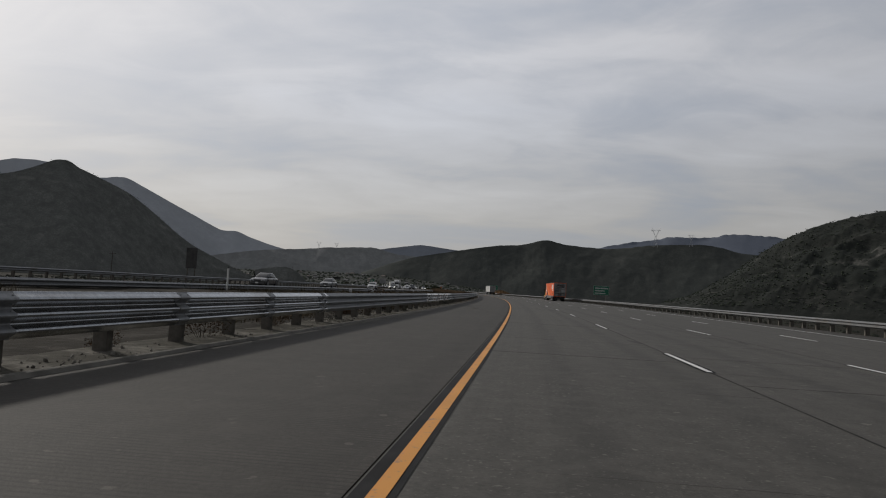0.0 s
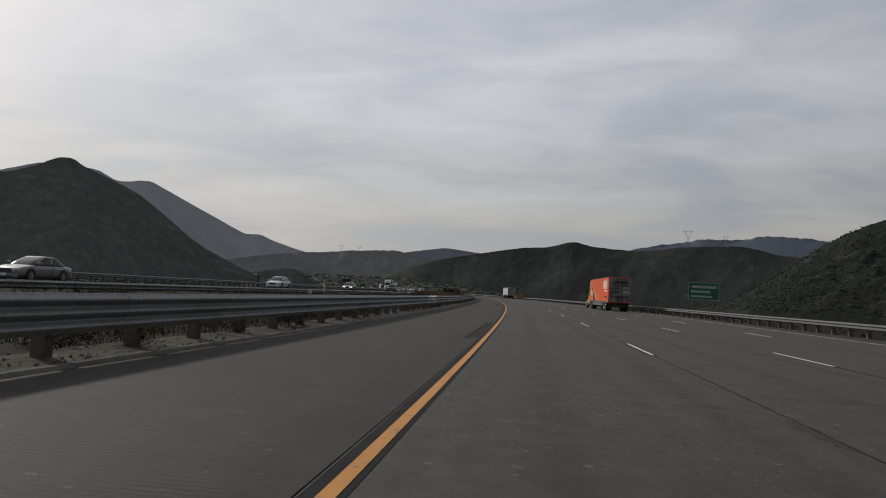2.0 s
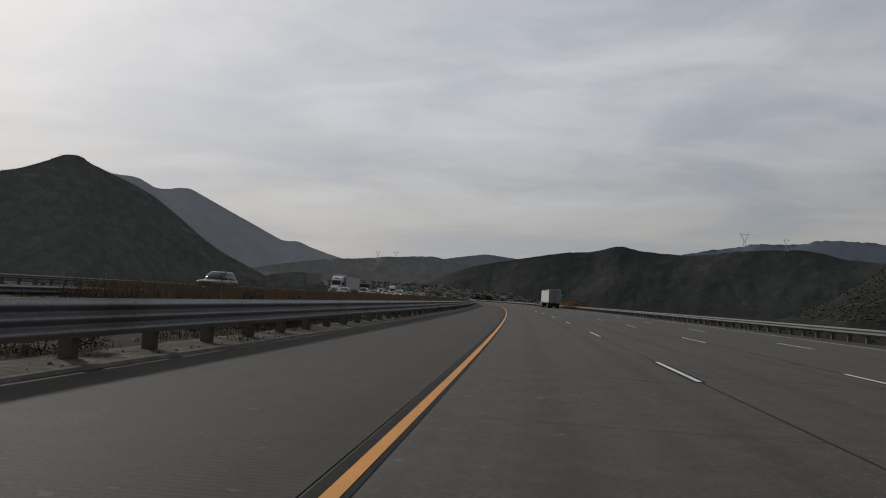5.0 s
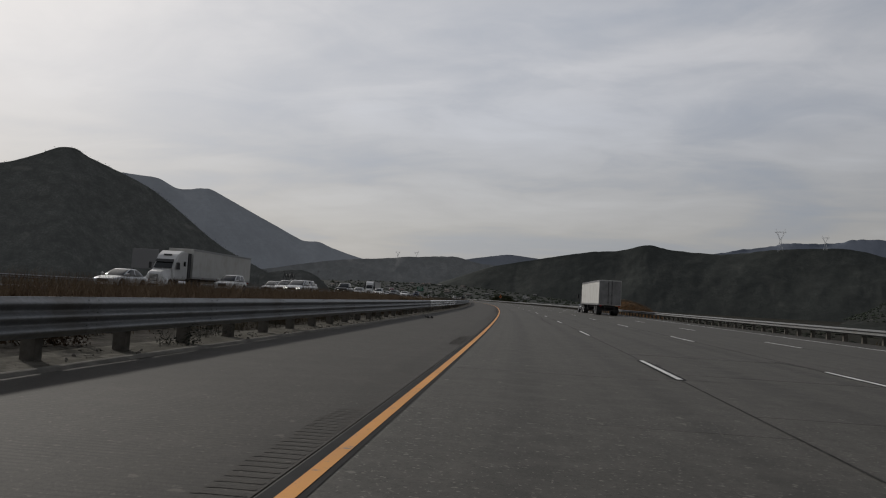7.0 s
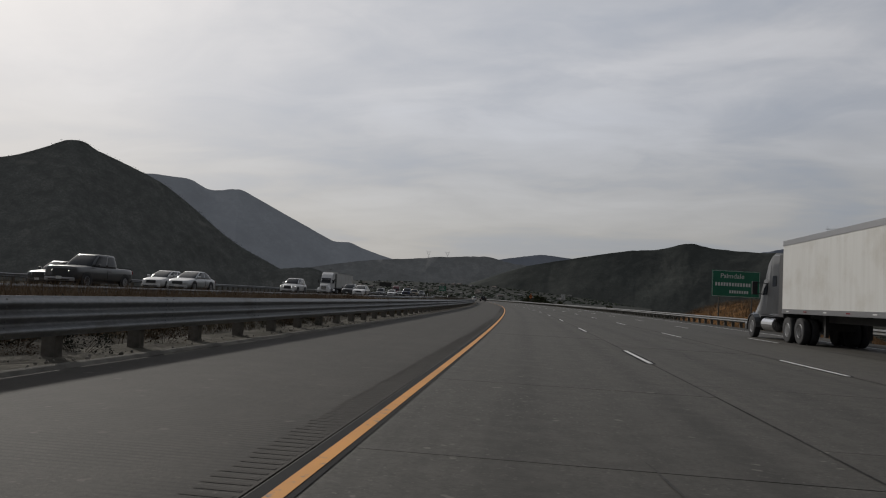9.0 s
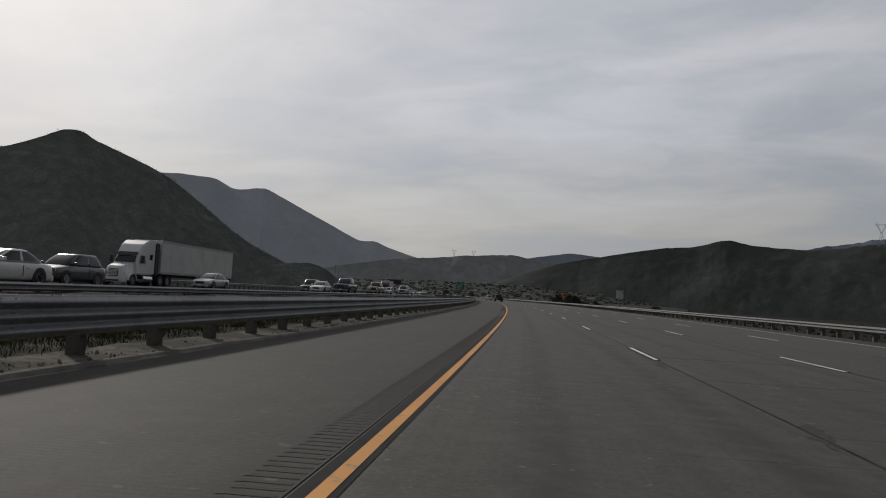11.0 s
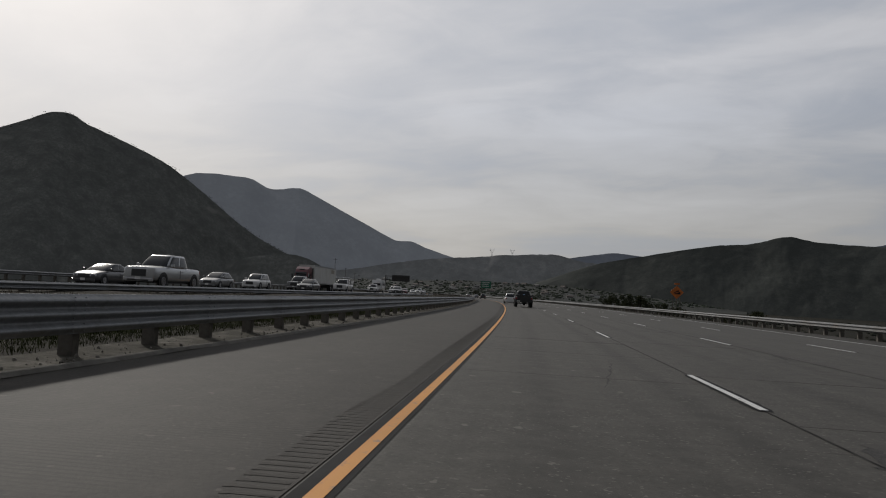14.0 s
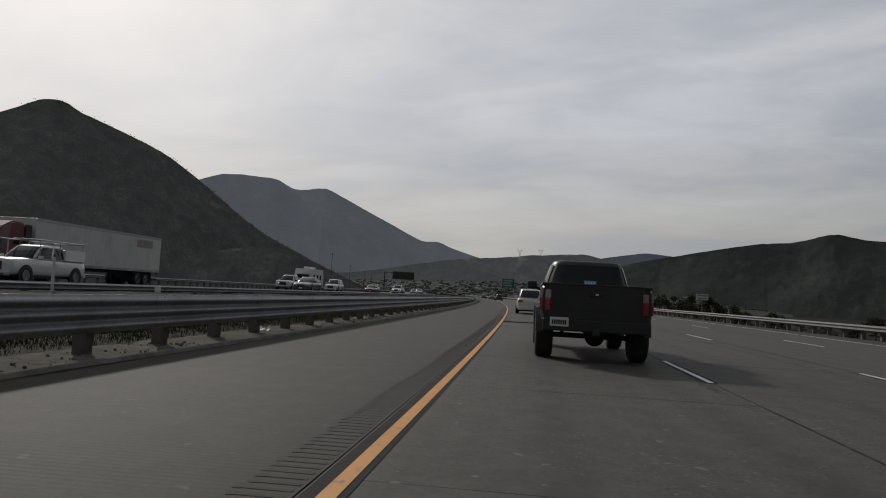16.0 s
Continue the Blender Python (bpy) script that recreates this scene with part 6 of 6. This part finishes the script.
bank = ribbon("bank", [(19.0 + 0.5 * k, 0.0) for k in range(31)], 372, 424, 0.8, ORANGE_SOIL, lift=bank_z, smooth=True)
tagged(bank, "low bank of bare russet soil and dead weeds", "ground", kind="structure")
grass_strip("bank_weeds", 378, 418, 20.0, 30.0, bank_z, 3000, 0.55, WEED, "dead russet weeds on the bank", gaps=-0.4)

# stones and litter at the foot of the median guardrail
GRAVEL = leaf_material("pale_rubble", (0.09, 0.084, 0.072), (0.24, 0.225, 0.20))
verts, faces = [], []
ball = bmesh.new()
bmesh.ops.create_icosphere(ball, subdivisions=1, radius=1.0)
bv, bf = [v.co.copy() for v in ball.verts], [tuple(v.index for v in f.verts) for f in ball.faces]
ball.free()
for _ in range(15000):
    s, l = random.uniform(-5, 640), -4.34 - abs(random.gauss(0, 0.55))
    if noise.noise(Vector((s * 0.11, 3.0, 9.0))) < -0.05 and random.random() < 0.75:
        continue
    r = random.choice((0.008, 0.010, 0.010, 0.012, 0.015, 0.018, 0.024, 0.034))
    m = Matrix.Translation(at(s, l, 0.05)) @ Euler((random.random() * 6, random.random() * 6, random.random() * 6)).to_matrix().to_4x4() @ Matrix.Diagonal((r * random.uniform(0.8, 1.6), r, r * random.uniform(0.4, 0.8), 1))
    o = len(verts)
    verts += [m @ c for c in bv]
    faces += [tuple(o + i for i in f) for f in bf]
me = bpy.data.meshes.new("rubble")
me.from_pydata(verts, [], faces)
me.materials.append(GRAVEL)
tagged(new("rubble", me), "pale gravel and rubble below the guardrail", "gravel", kind="stuff")


def hill_brush(name, hill, count, size, label, test, rows=0):
    """Rounded shrubs strewn over a slope."""
    pts = [v.co for v in hill.data.vertices if test(v.co) and (not rows or abs(v.index % rows - rows // 2) < 2)]
    verts, faces = [], []
    for _ in range(count):
        p = random.choice(pts)
        r = size * random.uniform(0.45, 1.25)
        m = Matrix.Translation(p + Vector((random.uniform(-4, 4), random.uniform(-4, 4), r * 0.1))) @ Euler((0, 0, random.random() * 6)).to_matrix().to_4x4() @ Matrix.Diagonal((r, r * random.uniform(0.7, 1.3), r * random.uniform(0.5, 0.8), 1))
        o = len(verts)
        verts += [m @ (c * random.uniform(0.8, 1.15)) for c in bv]
        faces += [tuple(o + i for i in f) for f in bf]
    me = bpy.data.meshes.new(name)
    me.from_pydata(verts, [], faces)
    me.materials.append(SHRUB)
    return tagged(new(name, me), label, "brush", kind="stuff")


hill_brush("hill_brush", bpy.data.objects["mountain_peak"], 900, 0.6, "chaparral shrubs along the crest of the mountain", lambda c: c.z > 0, 111)
hill_brush("hill_brush", bpy.data.objects["hill_near_east"], 9000, 1.1, "chaparral shrubs on the eroded hillside", lambda c: c.z > 0)
hill_brush("valley_brush", bpy.data.objects["foothill"], 1500, 4.2, "trees and brush among the houses", lambda c: c.z > 0 and c.y < 2400)
verts = [at(random.uniform(60, 1300), random.uniform(36, 420), -7.0) for _ in range(2600)]
verts += [at(random.uniform(60, 1100), random.uniform(-330, -80), -7.0) for _ in range(1600)]


def scatter(name, spots, size, mat, label):
    vs, fs = [], []
    for p in spots:
        r = size * random.uniform(0.4, 1.4)
        m = Matrix.Translation(p) @ Euler((0, 0, random.random() * 6)).to_matrix().to_4x4() @ Matrix.Diagonal((r, r * random.uniform(0.7, 1.3), r * random.uniform(0.5, 0.9), 1))
        o = len(vs)
        vs += [m @ (c * random.uniform(0.75, 1.2)) for c in bv]
        fs += [tuple(o + i for i in f) for f in bf]
    me = bpy.data.meshes.new(name)
    me.from_pydata(vs, [], fs)
    me.materials.append(mat)
    return tagged(new(name, me), label, "brush", kind="stuff")


scatter("valley_brush", verts, 1.6, SCRUB, "scattered scrub over the valley floor")

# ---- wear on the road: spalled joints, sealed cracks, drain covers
# GROOVE: darker tone standing for the shade inside the rumble grooves
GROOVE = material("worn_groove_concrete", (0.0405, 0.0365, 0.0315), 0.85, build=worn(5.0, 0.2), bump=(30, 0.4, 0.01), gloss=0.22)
SPALL = material("spalled_patch", (0.034, 0.032, 0.030), 0.9, build=worn(6.0, 0.4), bump=(30, 0.8, 0.02))


def crack_mesh(seed, length, width):
    """A ragged sealed crack lying along y."""
    random.seed(seed)
    verts, faces, x = [], [], 0.0
    n = 14
    for i in range(n + 1):
        x += random.uniform(-0.05, 0.05)
        w = width * random.uniform(0.25, 1.0) * (0.3 + math.sin(math.pi * i / n))
        y = length * (i / n - 0.5)
        verts += [(x - w, y, 0), (x + w, y, 0)]
    for i in range(n):
        faces.append((2 * i, 2 * i + 1, 2 * i + 3, 2 * i + 2))
    me = bpy.data.meshes.new("crack")
    me.from_pydata(verts, [], faces)
    me.materials.append(SPALL)
    return me


CRACKS = [crack_mesh(k, 3.4 + k, 0.02) for k in range(3)] + [crack_mesh(k + 9, 1.5, 0.11) for k in range(3)]
random.seed(5)
for k in range(110):
    s = 6 + k * 5.6 + random.uniform(-3, 3)
    if random.random() < 0.75:
        l = LANES[random.choice((1, 1, 1, 2, 2, 3))] + random.uniform(-0.14, 0.04)
        raw_part("spall", CRACKS[random.choice((3, 4, 5))], road, along(s, l, 0.0145, random.uniform(-8, 8)))
    else:
        raw_part("crack", CRACKS[random.choice((0, 1, 2))], road, along(s, random.uniform(0.6, 6.5), 0.0145, random.choice((random.uniform(-8, 8), 90 + random.uniform(-8, 8)))))

# the ravelled joint between the middle lanes
verts, faces = [], []
for k in range(1201):
    s = 60 + 0.5 * k
    w = 0.012 + 0.05 * max(0.0, noise.fractal(Vector((s * 0.16, 0, 3)), 0.8, 2.0, 4)) + 0.02 * max(0.0, noise.noise(Vector((s * 1.7, 5, 0))))
    d = 0.02 * noise.noise(Vector((s * 0.5, 9, 0)))
    verts += [at(s, LANES[2] + d - w, 0.0165), at(s, LANES[2] + d + w, 0.0165)]
    if k:
        faces.append((2 * k - 2, 2 * k - 1, 2 * k + 1, 2 * k))
me = bpy.data.meshes.new("ravelled_joint")
me.from_pydata(verts, [], faces)
me.materials.append(SEAM)
worn_joint = new("ravelled_joint", me)
worn_joint.parent = road
tagged(worn_joint, "dark ragged joint between two lanes")

# skid marks: a pair swerving off to the guardrail, one straying across the lane
SKID = material("tyre_rubber_mark", (0.040, 0.036, 0.032), 0.8, build=worn(4.0, 0.5), gloss=0.2)


def skid_mark(points, width, label, owner, z=0.0175):
    """A dark band of rubber through (station, offset) points."""
    verts, faces, n = [], [], 60
    for i in range(n + 1):
        p = spline([(a, b, 0) for a, b in points], i / n)
        w = width * (0.35 + 0.65 * math.sin(math.pi * min(1.0, 0.12 + i / n))) * random.uniform(0.8, 1.1)
        verts += [at(p.x, p.y - w / 2, z), at(p.x, p.y + w / 2, z)]
    for i in range(n):
        faces.append((2 * i, 2 * i + 1, 2 * i + 3, 2 * i + 2))
    me = bpy.data.meshes.new("skid_mark")
    me.from_pydata(verts, [], faces)
    me.materials.append(SKID)
    ob = new("skid_mark", me)
    ob.parent = owner
    return tagged(ob, label)


for gap in (0.0, 0.17):
    skid_mark([(37.5, -0.80 - gap), (40.3, -1.12 - gap), (43.2, -1.58 - gap), (46.75, -2.16 - gap), (51.0, -2.76 - gap), (58.0, -3.55 - gap)], 0.10, "dark skid mark swerving towards the guardrail", shoulder)
skid_mark([(286, 2.90), (290.2, 2.84), (292.1, 2.80), (294.9, 2.84), (299.8, 3.05), (307, 3.3)], 0.13, "dark skid mark straying across the lane", road)

# rumble grooves beside the yellow line: flat strips, groove shade painted as darker concrete
verts, faces = [], []
random.seed(61)
s = 60.0
while s < 640:
    o = len(verts)
    left = -0.50 + random.uniform(-0.015, 0.03) + 0.10 * max(0.0, noise.noise(Vector((s * 0.25, 0, 2))))
    wide = random.uniform(0.035, 0.055)
    if s < 290 and noise.noise(Vector((s * 0.07, 4, 1))) < 0.12:
        s += 0.128
        continue
    verts += [at(s, left, 0.0150), at(s, -0.20, 0.0156), at(s + wide, -0.20, 0.0156), at(s + wide, left, 0.0150)]
    faces.append((o, o + 1, o + 2, o + 3))
    if noise.noise(Vector((s * 0.11, 0, 8))) > -0.1:
        o = len(verts)
        verts += [at(s - 0.01, left - 0.02, 0.0152), at(s - 0.01, left + 0.03, 0.0155), at(s + wide + 0.02, left + 0.03, 0.0155), at(s + wide + 0.02, left - 0.02, 0.0152)]
        faces.append((o, o + 1, o + 2, o + 3))
    s += 0.128
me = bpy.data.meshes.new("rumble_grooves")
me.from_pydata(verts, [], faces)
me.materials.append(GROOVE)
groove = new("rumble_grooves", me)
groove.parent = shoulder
tagged(groove, "rumble grooves beside the yellow line, their shade painted on flat strips", kind="stuff")

# ---- splice plates with bolts on the median beam
splice_v, splice_f = [], []
prof = [(x + 0.004, z) for x, z in beam_section(0.83 - RAIL_DEEP, 1, 3, RAIL_DEEP)[:37]]
for y in (-0.16, 0.16):
    splice_v += [(x, y, z) for x, z in prof]
splice_f += [(j, j + 1, j + 38, j + 37) for j in range(36)]
dome = bmesh.new()
bmesh.ops.create_icosphere(dome, subdivisions=1, radius=1.0)
for y in (-0.11, 0.11):
    for j in (3, 9, 15, 21, 27, 33):
        x, z = prof[j]
        o = len(splice_v)
        splice_v += [(x + 0.012 * v.co.x, y + 0.017 * v.co.y, z + 0.017 * v.co.z) for v in dome.verts]
        splice_f += [tuple(o + v.index for v in f.verts) for f in dome.faces]
dome.free()
splice_me = bpy.data.meshes.new("splice_plate")
splice_me.from_pydata(splice_v, [], splice_f)
splice_me.materials.append(STEEL)
median_rail = bpy.data.objects["guardrail_median"]
for k in range(168):
    s = -20 + 3.81 * (k + 1)
    raw_part("splice_plate", splice_me, median_rail, median_rail.matrix_basis.inverted() @ along(s, RAIL_L, 0.02))


def litter(s, l, size, mat, label, name, seed):
    """A crumpled scrap lying on the ground."""
    random.seed(seed)
    bm = bmesh.new()
    bmesh.ops.create_grid(bm, x_segments=6, y_segments=5, size=size / 2)
    for v in bm.verts:
        v.co.z = abs(random.gauss(0, size * 0.16))
        v.co.x *= random.uniform(0.75, 1.1)
        v.co.y *= random.uniform(0.6, 1.0)
    made = bmesh.ops.extrude_face_region(bm, geom=list(bm.faces))
    for v in made["geom"]:
        if isinstance(v, bmesh.types.BMVert):
            v.co.z += 0.006
    ob = mesh_object(name, bm, mat)
    ob.matrix_basis = along(s, l, 0.02, random.uniform(0, 360))
    return tagged(ob, label, "litter")


litter(462.3, -5.0, 0.34, WHITE_VINYL, "crumpled white paper scrap below the guardrail", "paper_scrap", 3)
litter(587.4, -4.95, 0.40, PLATE, "torn pale plastic sheet beside a guardrail post", "plastic_scrap", 8)
litter(284.5, -3.2, 0.42, RUBBER, "black shred of tyre tread on the shoulder", "tyre_shred", 12)
litter(149.0, -0.9, 0.30, RUBBER, "small black shred of tyre on the shoulder", "tyre_shred", 14)
